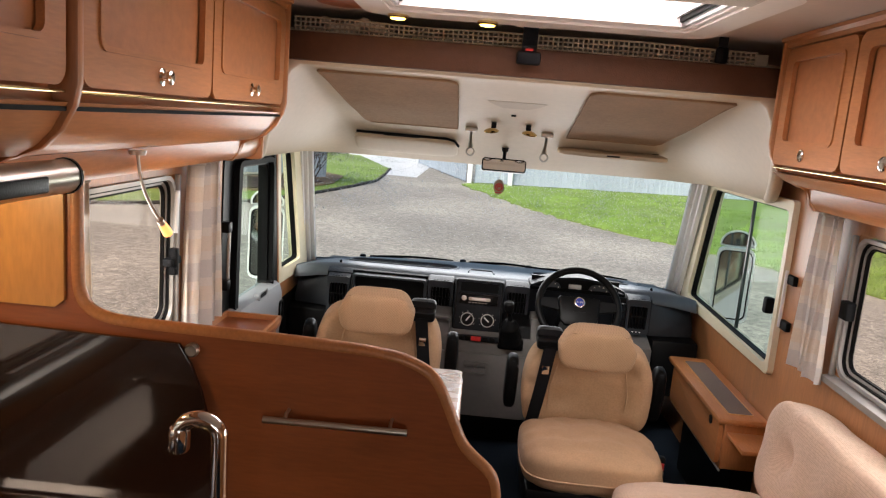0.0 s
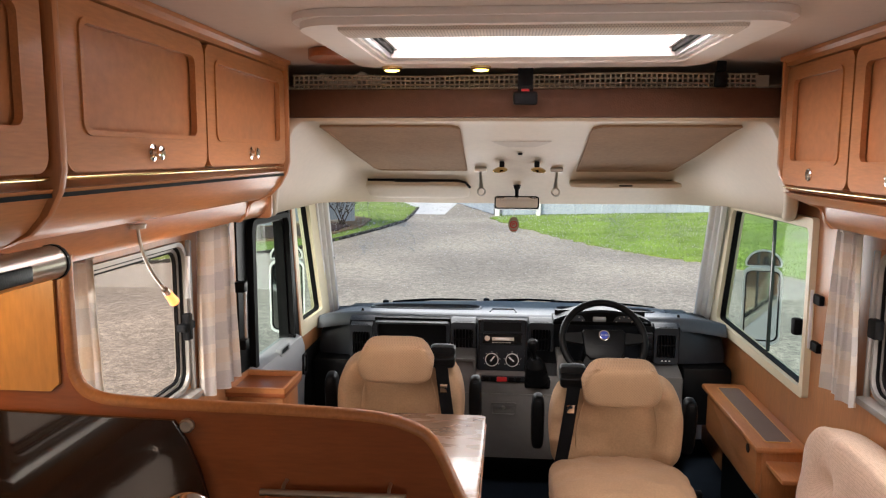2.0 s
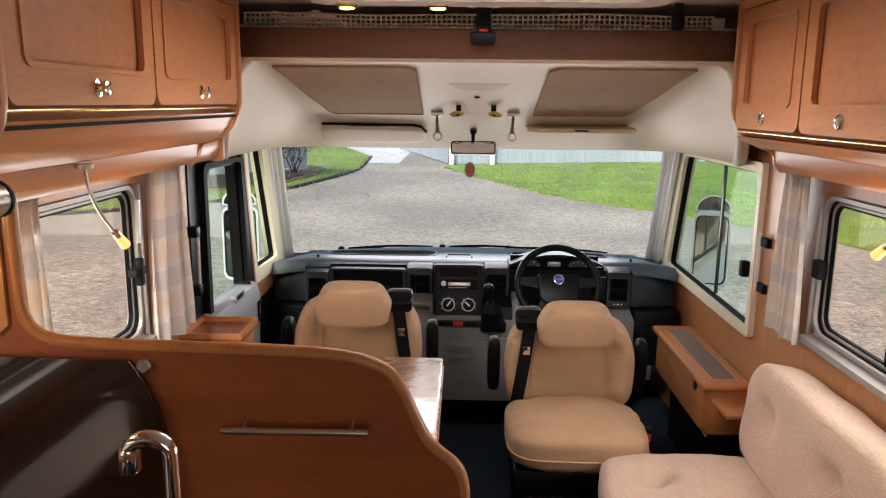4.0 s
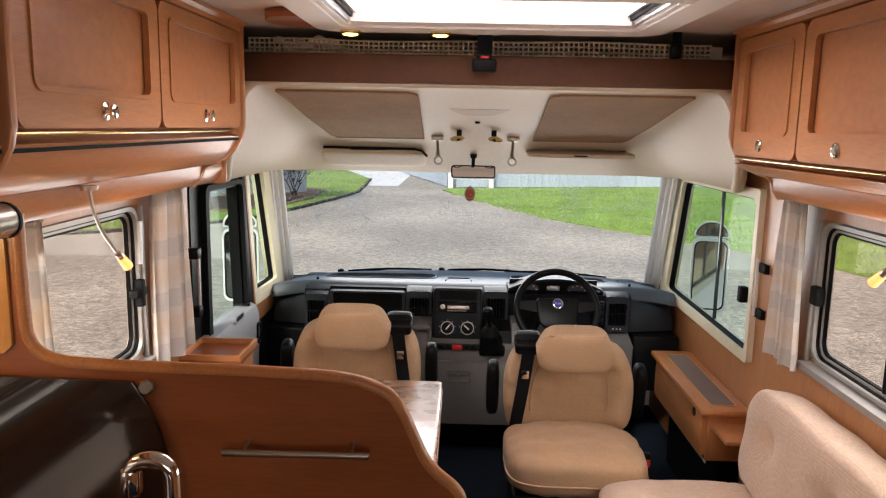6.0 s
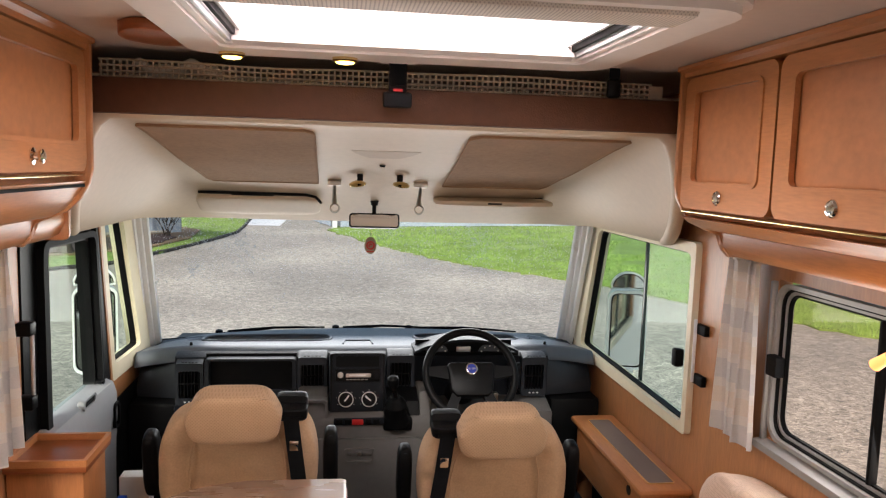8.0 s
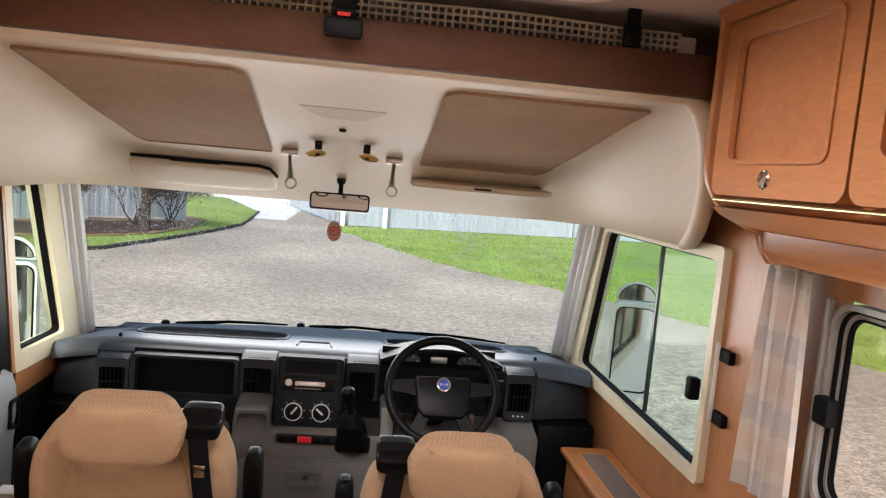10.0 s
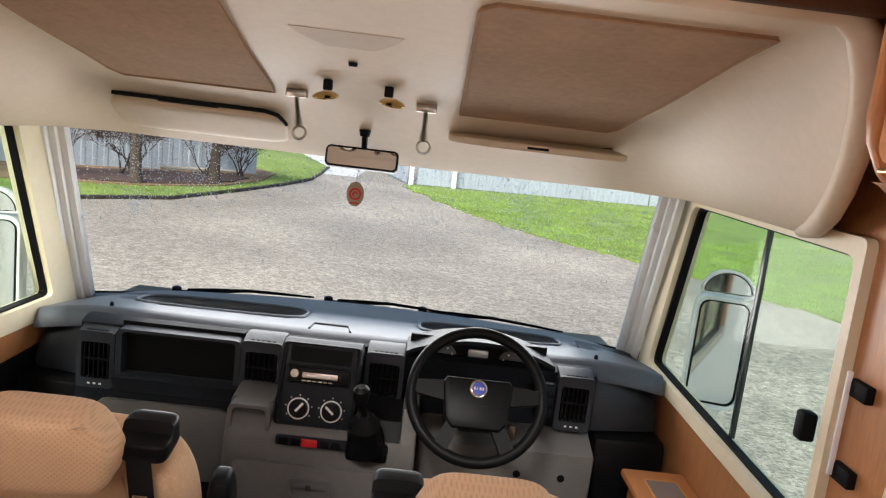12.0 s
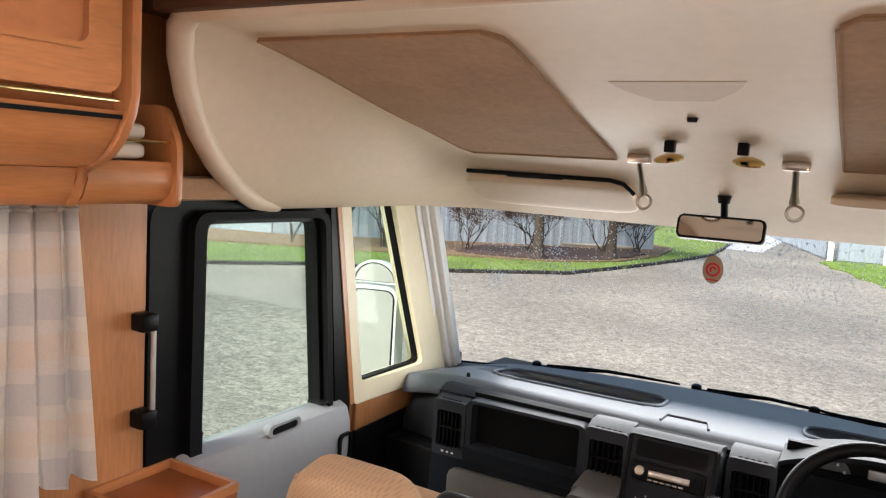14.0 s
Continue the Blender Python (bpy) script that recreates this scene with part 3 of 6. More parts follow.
# ---- kitchen corner ----
lid = thing("hob_lid", "glossy dark brown glass splashback beside the sink", "splashback", (-0.8, 1.45, 0.9))
part("pane", prism([(-1.07, 0.9), (-0.515, 0.9), (-0.522, 1.0), (-0.536, 1.08), (-0.552, 1.14), (-0.57, 1.185), (-0.592, 1.222), (-1.07, 1.232)], "y", 1.456, 1.464, 0.001), SMOKE, lid, smooth=False)
part("edge_rail", tube([(-1.05, 1.44, 0.915), (-0.54, 1.44, 0.915)], 0.006), CHROME, lid)
worktop = thing("worktop", "dark glossy kitchen worktop with chrome sink rim", "worktop", (-0.75, 0.9, 0.86))
part("top", box(-1.075, -0.46, -0.2, 1.452, 0.865, 0.9, 0.006), SMOKE, worktop)
unit = thing("kitchen_cabinet", "cherry wood kitchen base cabinet", "cabinet", (-0.77, 0.6, 0))
part("body", box(-1.075, -0.49, -0.2, 1.46, 0, 0.864, 0.004), WOOD_Z, unit)
for y in (-0.18, 0.37, 0.92):
    part("door", box(-0.49, -0.472, y, y + 0.53, 0.1, 0.84, 0.006), WOOD_Z, unit)
sink = thing("sink", "stainless steel inset sink rim", "sink", (-0.78, 1.1, 0.9))
part("rim", ring(rounded(-1.02, -0.56, 0.82, 1.40, 0.06), rounded(-0.99, -0.59, 0.85, 1.37, 0.05), "z", 0.901, 0.907), CHROME, sink)
tap = thing("kitchen_tap", "curved chrome kitchen tap", "tap", (-0.46, 1.30, 0.907))
pts = [(-0.450, 1.26, 0.90), (-0.452, 1.26, 1.05)]
for i in range(11):
    a = radians(180 * i / 10)
    pts.append((-0.481 + 0.028 * math.cos(a), 1.26, 1.165 + 0.022 * math.sin(a)))
part("spout", tube(pts, [0.014, 0.013] + [0.0115] * 11, n=14), CHROME, tap)
part("nozzle", lathe([(0.013, 0), (0.0145, -0.006), (0.0145, -0.030), (0.012, -0.034)], (-0.509, 1.26, 1.172)), CHROME, tap)
part("base", lathe([(0.03, 0), (0.03, 0.01), (0.02, 0.025)], (-0.462, 1.26, 0.901)), CHROME, tap)
hood = thing("cooker_hood", "brushed metal cooker hood with switches", "cooker hood", (-0.9, 1.1, 1.45))
part("front_bar", tube([(-0.775, 0.6, 1.478), (-0.775, 1.45, 1.478)], 0.027, n=16), STEEL, hood)
part("tray", box(-1.07, -0.775, 0.6, 1.455, 1.462, 1.486, 0.004), STEEL, hood)
panel = part("switch_panel", box(-0.755, -0.746, 1.10, 1.36, 1.462, 1.486, 0.003), BLACK, hood)
for y in (1.16, 1.22):
    part("switch", box(-0.748, -0.742, y, y + 0.025, 1.467, 1.481, 0.003), RUBBER_SHADE, panel)
part("end_cap", lathe([(0.029, 0), (0.029, 0.006), (0.02, 0.009)], (-0.775, 1.447, 1.478), (0, 1, 0), n=16), BLACK, hood)

# ---- dinette ----
bench = thing("dinette_bench", "pale fabric dinette bench against the partition", "bench", (-0.6, 1.75, 0))
part("base", box(-1.07, -0.32, 1.50, 1.98, 0, 0.30, 0.006), WOOD_Y, bench)
part("seat", pillow(-0.70, 1.78, 0.37, 0.74, 0.5, 0.15, 6), SOFA, bench)
part("backrest", pillow(-0.79, 1.58, 0.80, 0.54, 0.16, 0.80, 7, n=18), SOFA, bench)
table = thing("dinette_table", "satin brown dinette table with rounded corner", "table", (-0.55, 2.3, 0))
top = [(-1.07, 1.70), (-0.127, 1.70), (-0.127, 2.905), (-0.14, 2.915)]
for i in range(9):
    a = radians(90 + 90 * i / 8)
    top.append((-0.40 + 0.30 * math.cos(a), 2.615 + 0.30 * math.sin(a)))
top += [(-0.74, 2.55), (-1.07, 2.5)]
part("tabletop", prism(top, "z", 0.692, 0.72, 0.004), TABLE, table)
part("edge", prism([(a + 0.003 * (1 if a > -0.3 else 0), b) for a, b in top], "z", 0.684, 0.6915), TABLE_EDGE, table)
part("leg", lathe([(0.16, 0), (0.16, 0.015), (0.035, 0.03), (0.03, 0.3), (0.03, 0.684)], (-0.6, 2.25, 0)), STEEL, table)

# ---- sofa and windows ----
def buttons(spots, depth, r):
    def sag(c, q):
        d = noise.noise_vector(Vector((q.x * 7, q.y * 9, q.z * 9))) * 0.007
        d += Vector((0, 0, 0.004)) * noise.noise(Vector((q.x * 28, q.y * 15, q.z * 20)))
        for axis, sign, a, b in spots:
            if axis == "z" and c.z > 0.3:
                k = math.exp(-((q.x - a) ** 2 + (q.y - b) ** 2) / r ** 2)
                d.z -= depth * k
            if axis == "x" and c.x * sign > 0.3:
                k = math.exp(-((q.y - a) ** 2 + (q.z - b) ** 2) / r ** 2)
                d.x -= sign * depth * k
        return d
    return sag


sofa = thing("side_sofa", "pale beige buttoned side sofa along the wall", "sofa", (0.8, 2.0, 0))
part("base", box(0.50, 1.07, 1.0, 2.66, 0, 0.34, 0.01), WOOD_Y, sofa)
for y0, y1 in ((1.0, 1.86), (1.87, 2.755)):
    bm = pillow(0.685, (y0 + y1) / 2, 0.40, 0.60, y1 - y0, 0.145, 5, n=26,
                sag=buttons([("z", 1, -0.13, (y1 - y0) * 0.28), ("z", 1, -0.13, -(y1 - y0) * 0.25)], 0.062, 0.055))
    part("seat_cushion", bm, SOFA, sofa)
    bm = pillow(0.975, (y0 + y1) / 2 + 0.035, 0.625, 0.17, y1 - y0, 0.36, 5, n=26,
                sag=buttons([("x", -1, (y1 - y0) * 0.27, 0.02), ("x", -1, -(y1 - y0) * 0.2, 0.02)], 0.060, 0.052), turn=pose(0, 0, 0, 0, 8, 0))
    part("back_cushion", bm, SOFA, sofa)


def side_window(name, side, y0, y1, z0, z1, mullion, label):
    s = side
    w = thing(name, label, "window", (s * 1.09, (y0 + y1) / 2, z0), kind="structure")
    a, b = sorted((s * 1.072, s * 1.118))
    part("frame", ring(rounded(y0, y1, z0, z1, 0.06), rounded(y0 + 0.013, y1 - 0.013, z0 + 0.013, z1 - 0.013, 0.052), "x", a, b), WINGREY, w)
    part("seal", ring(rounded(y0 + 0.0135, y1 - 0.0135, z0 + 0.0135, z1 - 0.0135, 0.052), rounded(y0 + 0.019, y1 - 0.019, z0 + 0.019, z1 - 0.019, 0.048), "x", *sorted((s * 1.084, s * 1.112))), RUBBER_SHADE, w)
    part("inner_frame", ring(rounded(y0 + 0.0195, y1 - 0.0195, z0 + 0.0195, z1 - 0.0195, 0.048), rounded(y0 + 0.028, y1 - 0.028, z0 + 0.028, z1 - 0.028, 0.044), "x", *sorted((s * 1.092, s * 1.112))), WINGREY, w)
    part("inner_seal", ring(rounded(y0 + 0.0285, y1 - 0.0285, z0 + 0.0285, z1 - 0.0285, 0.044), rounded(y0 + 0.034, y1 - 0.034, z0 + 0.034, z1 - 0.034, 0.04), "x", *sorted((s * 1.095, s * 1.106))), RUBBER_SHADE, w)
    p = part("pane", prism(rounded(y0 + 0.031, y1 - 0.031, z0 + 0.031, z1 - 0.031, 0.045), "x", s * 1.098, s * 1.101), ACRYLIC, w)
    p.visible_shadow = False
    part("sill_rail", prism([(s * 1.08, z0 - 0.005), (s * 1.045, z0 - 0.012), (s * 1.045, z0 - 0.032), (s * 1.08, z0 - 0.035)], "y", y0, y1 + 0.02), WINGREY, w)
    part("blind_channel", box(*sorted((s * 1.062, s * 1.079)), y1 + 0.001, y1 + 0.016, z0 - 0.01, z1, 0.004), WINGREY, w)
    if mullion:
        part("mullion", box(*sorted((s * 1.085, s * 1.11)), mullion - 0.006, mullion + 0.006, z0 + 0.03, z1 - 0.03, 0.004), RUBBER_SHADE, w)
    return w


win = side_window("window_2", 1, 1.1, 2.70, 0.905, 1.36, 2.30, "sliding side window above the sofa in grey frame")
part("latch", box(1.045, 1.075, 2.635, 2.685, 1.095, 1.155, 0.006), RUBBER_SHADE, win)
side_window("window_5", -1, 0.45, 1.2, 1.0, 1.36, 0, "kitchen side window in grey frame")
win = side_window("window_1", -1, 1.5, 2.6, 0.895, 1.375, 0, "hinged acrylic side window at the dinette")
for z in (1.10,):
    la = part("latch", box(-1.07, -1.04, 2.50, 2.575, z, z + 0.025, 0.005), RUBBER_SHADE, win)
    part("lever", box(-1.06, -1.035, 2.52, 2.545, z - 0.03, z + 0.055, 0.005), RUBBER_SHADE, la)
part("stay", tube([(-1.05, 2.545, 1.20), (-1.05, 2.555, 1.33)], 0.008), ALU, win, "grey telescopic window stay")


def curtain(side, y0, y1, z0, z1, folds, label, spread=0.05, seed=1):
    """A gathered curtain with soft folds that widen towards the hem."""
    rnd = random.Random(seed)
    ph = [rnd.uniform(0, 6.28) for _ in range(4)]

    def f(u, v):
        a = 2 * math.pi * folds * u
        amp = mix(0.014, 0.022, 1 - v)
        wob = 0.008 * math.sin(a * 0.5 + ph[0] + 2 * v) + 0.006 * math.sin(a * 1.7 + ph[1])
        y = mix(y0 - spread * (1 - v) * 0.6, y1 + spread * (1 - v), u) + 0.006 * math.sin(a * 2 + ph[2])
        return Vector((side * (1.03 + amp * math.sin(a + ph[3]) + wob), y, mix(z0 + 0.006 * math.sin(a + 1), z1, v)))
    c = thing("curtain", label, "curtain", (side * 1.03, (y0 + y1) / 2, z0))
    part("cloth", slab(f, int(folds * 16), 16, (side * 0.002, 0, 0)), CURTAIN, c)
    part("heading", tube([f(i / 40, 0.985) for i in range(41)], 0.005, n=6), CURTAIN, c)
    return c


def check_cloth():
    m = material("checked_curtain_cloth", (0.80, 0.74, 0.66), 0.95, vary=0.06, scale=(5,), fine=200, bump=0.3, bump_scale=500, sheen=0.3)
    n, l = m.node_tree.nodes, m.node_tree.links
    b = n["Principled BSDF"]
    tc = n.new("ShaderNodeTexCoord")
    sx = n.new("ShaderNodeSeparateXYZ")
    l.new(tc.outputs["Object"], sx.inputs["Vector"])
    src = b.inputs["Base Color"].links[0].from_socket
    for axis, period, colour, width in (("Z", 0.17, (0.86, 0.88, 0.92, 1), 0.36), ("Z", 0.17, (1.0, 0.95, 0.89, 1), 0.3), ("Y", 0.09, (0.93, 0.93, 0.95, 1), 0.4)):
        off = 0.085 if colour[0] > 0.95 else 0.0
        ad, mo, lt = (n.new("ShaderNodeMath") for _ in range(3))
        ad.operation, mo.operation, lt.operation = "ADD", "PINGPONG", "LESS_THAN"
        ad.inputs[1].default_value = 10 + off
        mo.inputs[1].default_value = period / 2
        lt.inputs[1].default_value = period / 2 * width
        l.new(sx.outputs[axis], ad.inputs[0])
        l.new(ad.outputs[0], mo.inputs[0])
        l.new(mo.outputs[0], lt.inputs[0])
        mx = n.new("ShaderNodeMix")
        mx.data_type, mx.blend_type = "RGBA", "MULTIPLY"
        l.new(lt.outputs[0], mx.inputs["Factor"])
        l.new(src, mx.inputs["A"])
        mx.inputs["B"].default_value = colour
        src = mx.outputs["Result"]
    l.new(src, b.inputs["Base Color"])
    tl, ms = n.new("ShaderNodeBsdfTranslucent"), n.new("ShaderNodeMixShader")
    l.new(src, tl.inputs["Color"])
    ms.inputs[0].default_value = 0.35
    l.new(b.outputs[0], ms.inputs[1])
    l.new(tl.outputs[0], ms.inputs[2])
    l.new(ms.outputs[0], n["Material Output"].inputs["Surface"])
    return m


CURTAIN = check_cloth()
curtain(-1, 2.64, 2.83, 0.855, 1.415, 3.5, "pale checked curtain hanging beside the dinette window", 0.04, seed=2)
curtain(-1, 1.82, 1.985, 0.90, 1.415, 3, "pale checked curtain drawn back on the dinette window", 0.02, seed=5)
curtain(1, 2.70, 2.87, 0.86, 1.415, 3, "pale checked curtain hanging beside the sofa window", 0.025, seed=3)

# ---- low cabinets beside the cab seats ----
desk = thing("side_cabinet", "cherry wood side cabinet with felt inlay top", "cabinet", (0.98, 3.45, 0.27))
part("body", box(0.915, 1.075, 3.125, 3.86, 0.345, 0.535, 0.004), WOOD_Z, desk)
part("top", box(0.88, 1.078, 3.105, 3.90, 0.535, 0.562, 0.012), WOOD_Y, desk)
part("felt_inlay", prism(rounded(0.935, 1.03, 3.16, 3.82, 0.008), "z", 0.560, 0.565), FOREST, desk, "brown-grey felt inlay")
part("inlay_edge", ring(rounded(0.931, 1.034, 3.156, 3.824, 0.01), rounded(0.9355, 1.0295, 3.1605, 3.8195, 0.008), "z", 0.5605, 0.566), WOOD_PALE_LAMPLIT, desk)
part("flap", prism(rounded(3.14, 3.845, 0.36, 0.525, 0.01), "x", 0.897, 0.9145, 0.003), WOOD_Y, desk)
part("finger_hole", lathe([(0.018, 0), (0.018, 0.003)], (0.897, 3.24, 0.505), (-1, 0, 0)), BLACK, desk)
part("leaf", box(0.925, 1.07, 2.95, 3.124, 0.485, 0.503, 0.004), WOOD_Y, desk, "small pull-out wooden shelf")
part("rail", box(0.912, 0.918, 3.12, 3.86, 0.337, 0.344, 0.001), ALU, desk)
part("plinth", box(0.985, 1.075, 3.18, 3.86, 0.0, 0.336), BLACK, desk)

tray = thing("bedside_cabinet", "cherry wood cabinet with raised tray top beside the cab door", "cabinet", (-0.96, 3.0, 0))
part("body", box(-1.075, -0.868, 2.905, 3.10, 0, 0.765, 0.004), WOOD_Z, tray)
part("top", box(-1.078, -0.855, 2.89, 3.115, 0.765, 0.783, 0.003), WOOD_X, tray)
part("lip", ring(rounded(-1.078, -0.853, 2.888, 3.117, 0.004), rounded(-1.066, -0.865, 2.90, 3.105, 0.003), "z", 0.783, 0.803), WOOD_Y, tray)

# ---- cab door, its glass and pillars ----
cab_door = thing("cab_door", "closed cab door with black frame and grey panel", "door", (-1.1, 3.45, 0), kind="structure")
outer = soften([(3.045, 0.02), (3.80, 0.02), (3.66, 1.415), (3.045, 1.415)], 0.05)
part("frame", ring(outer, soften([(3.20, 0.79), (3.675, 0.78), (3.618, 1.352), (3.20, 1.358)], 0.03), "x", -1.12, -1.075), BLACK, cab_door)
part("inner_seal", ring(soften([(3.15, 0.765), (3.712, 0.755), (3.652, 1.385), (3.15, 1.390)], 0.05), soften([(3.187, 0.78), (3.69, 0.77), (3.631, 1.364), (3.187, 1.369)], 0.035), "x", -1.078, -1.050), RUBBER_SHADE, cab_door)
pane = part("pane", prism(soften([(3.195, 0.785), (3.68, 0.775), (3.624, 1.356), (3.195, 1.362)], 0.03), "x", -1.103, -1.099), GLASS_TINT, cab_door)
pane.visible_shadow = False
prof = [(-1.118, 0.80), (-1.06, 0.802), (-1.035, 0.79), (-1.022, 0.75), (-1.02, 0.66), (-1.03, 0.55), (-1.03, 0.06), (-1.118, 0.06)]
bm = prism(prof, "y", 3.125, 3.765, 0.012)
for v in bm.verts:
    if v.co.y > 3.6 and v.co.z > 0.6:
        v.co.z -= 0.35 * max(0, v.co.y - 3.72)
card = part("door_card", bm, DOORGREY, cab_door, "light grey moulded door card")
cup = part("handle_cup", ring(rounded(3.40, 3.53, 0.772, 0.808, 0.017), rounded(3.413, 3.517, 0.779, 0.801, 0.011), "x", -1.05, -1.026), DOORGREY, cab_door)
part("handle_hole", prism(rounded(3.412, 3.518, 0.778, 0.802, 0.011), "x", -1.04, -1.030), RUBBER_SHADE, cup)
part("window_switch", box(-1.075, -1.05, 3.655, 3.70, 0.798, 0.806, 0.003), BLACK, cab_door)
part("lock_pin", lathe([(0.006, 0), (0.006, 0.035), (0.008, 0.04), (0.006, 0.045)], (-1.07, 3.20, 0.80)), BLACK, cab_door)
part("lower_vent", ring(rounded(3.70, 3.765, 0.60, 0.70, 0.02), rounded(3.71, 3.755, 0.61, 0.69, 0.015), "x", -1.028, -1.012), BLACK, cab_door)
grab = thing("grab_handle", "slim grab handle with black ends on the wall", "handle", (-1.05, 3.02, 0.9))
part("bar", tube([(-1.045, 3.035, 0.93), (-1.045, 3.035, 1.14)], 0.006), ALU, grab)
for z in (0.91, 1.13):
    part("end", box(-1.08, -1.035, 3.0, 3.043, z, z + 0.04, 0.006), BLACK, grab)
pillar = structure("pillar_left", prism([(3.802, 0.0), (3.85, 0.0), (3.805, 0.76), (3.685, 1.43), (3.662, 1.43), (3.732, 0.76)], "x", -1.12, -1.06), BLACK, "black door pillar", "pillar")
structure("lining_left", box(-1.079, -1.066, 3.852, 4.45, 0.66, 0.80, 0.003), WOOD_WALL, "wood lining below the quarter window", "trim")
structure("kick_panel", box(-1.079, -1.062, 3.852, 4.45, 0.02, 0.659, 0.003), BLACK, "black kick panel below the quarter window", "trim")
structure("lining_strip", prism([(3.806, 0.76), (3.826, 0.76), (3.705, 1.42), (3.687, 1.42)], "x", -1.085, -1.056), WOOD_WALL, "wood strip beside the quarter window", "trim")


def slant_frame(name, side, outer, inner, label, latch=False):
    w = thing(name, label, "window", (side * 1.09, outer[0][0], outer[0][1]), kind="structure")
    s = side
    part("frame", ring(outer, inner, "x", *sorted((s * 1.056, s * 1.118))), FRAMECREAM, w)
    cy, cz = sum(p[0] for p in inner) / len(inner), sum(p[1] for p in inner) / len(inner)
    small = [(mix(cy, p[0], 0.978), mix(cz, p[1], 0.978)) for p in inner]
    part("seal", ring(inner, small, "x", *sorted((s * 1.075, s * 1.10))), RUBBER_SHADE, w)
    p = part("pane", prism([(mix(cy, q[0], 0.99), mix(cz, q[1], 0.99)) for q in inner], "x", s * 1.093, s * 1.096), GLASS_TINT, w)
    p.visible_shadow = False
    return w


slant_frame("window_3", -1, soften([(3.828, 0.755), (4.42, 0.735), (4.14, 1.47), (3.698, 1.47)], 0.015),
            soften([(3.86, 0.82), (4.245, 0.81), (3.985, 1.43), (3.752, 1.43)], 0.03), "fixed quarter window in cream frame")
cw = slant_frame("window_4", 1, soften([(3.165, 0.735), (4.46, 0.735), (4.235, 1.42), (3.165, 1.42)], 0.02),
                 soften([(3.197, 0.770), (4.34, 0.785), (4.145, 1.380), (3.197, 1.380)], 0.035), "sliding driver's side window in cream frame")
part("slider", box(1.088, 1.1, 3.648, 3.668, 0.79, 1.38, 0.003), SLIDER, cw, "smoky green sliding pane edge")
part("latch", box(1.035, 1.07, 3.225, 3.262, 0.965, 1.03, 0.008), RUBBER_SHADE, cw)
part("blind_edge", box(1.05, 1.062, 3.128, 3.134, 0.94, 1.16, 0.002), WHITE, cw)
for z in (0.935, 1.11):
    solid("hook_pad", box(1.06, 1.079, 3.075, 3.14, z, z + 0.035, 0.003), RUBBER_SHADE, "black hook-and-loop pad on the wall", "pad", "pads beside the driver's window")

for s in (-1, 1):
    post = structure("a_pillar", prism([(4.46, 0.70), (4.56, 0.70), (4.33, 1.44), (4.22, 1.44)], "x", *sorted((s * 1.09, s * 1.12))), SHELL, "white windscreen pillar", "pillar")
    blind = thing("windscreen_blind", "folded white pleated windscreen blind in its side rail", "blind", (s * 1.06, 4.45, 0.75))
    for k, (dx, dy, m) in enumerate(((0.0, 0.0, WHITE), (0.022, -0.022, WHITE), (0.042, -0.05, WHITE))):
        inset, back = (0.0, 0.0) if s > 0 else (0.032, -0.05)
        b0, b1 = Vector((s * (1.0 + dx + inset), 4.53 + dy + back, 0.735)), Vector((s * (0.985 + dx + inset), 4.235 + dy + back, 1.41))
        bm = bmesh.new()
        q = box(-0.012, 0.012, -0.02, 0.02, 0, (b1 - b0).length, 0.004)
        q.transform(Matrix.Translation(b0) @ (b1 - b0).to_track_quat("Z", "Y").to_matrix().to_4x4())
        part("rail", merged(q, bm), m, blind)
    part("knob", lathe([(0.008, 0), (0.008, 0.012), (0.005, 0.015)], (s * 1.02, 4.345, 1.08), (-s, -0.3, 0)), WHITE, blind)


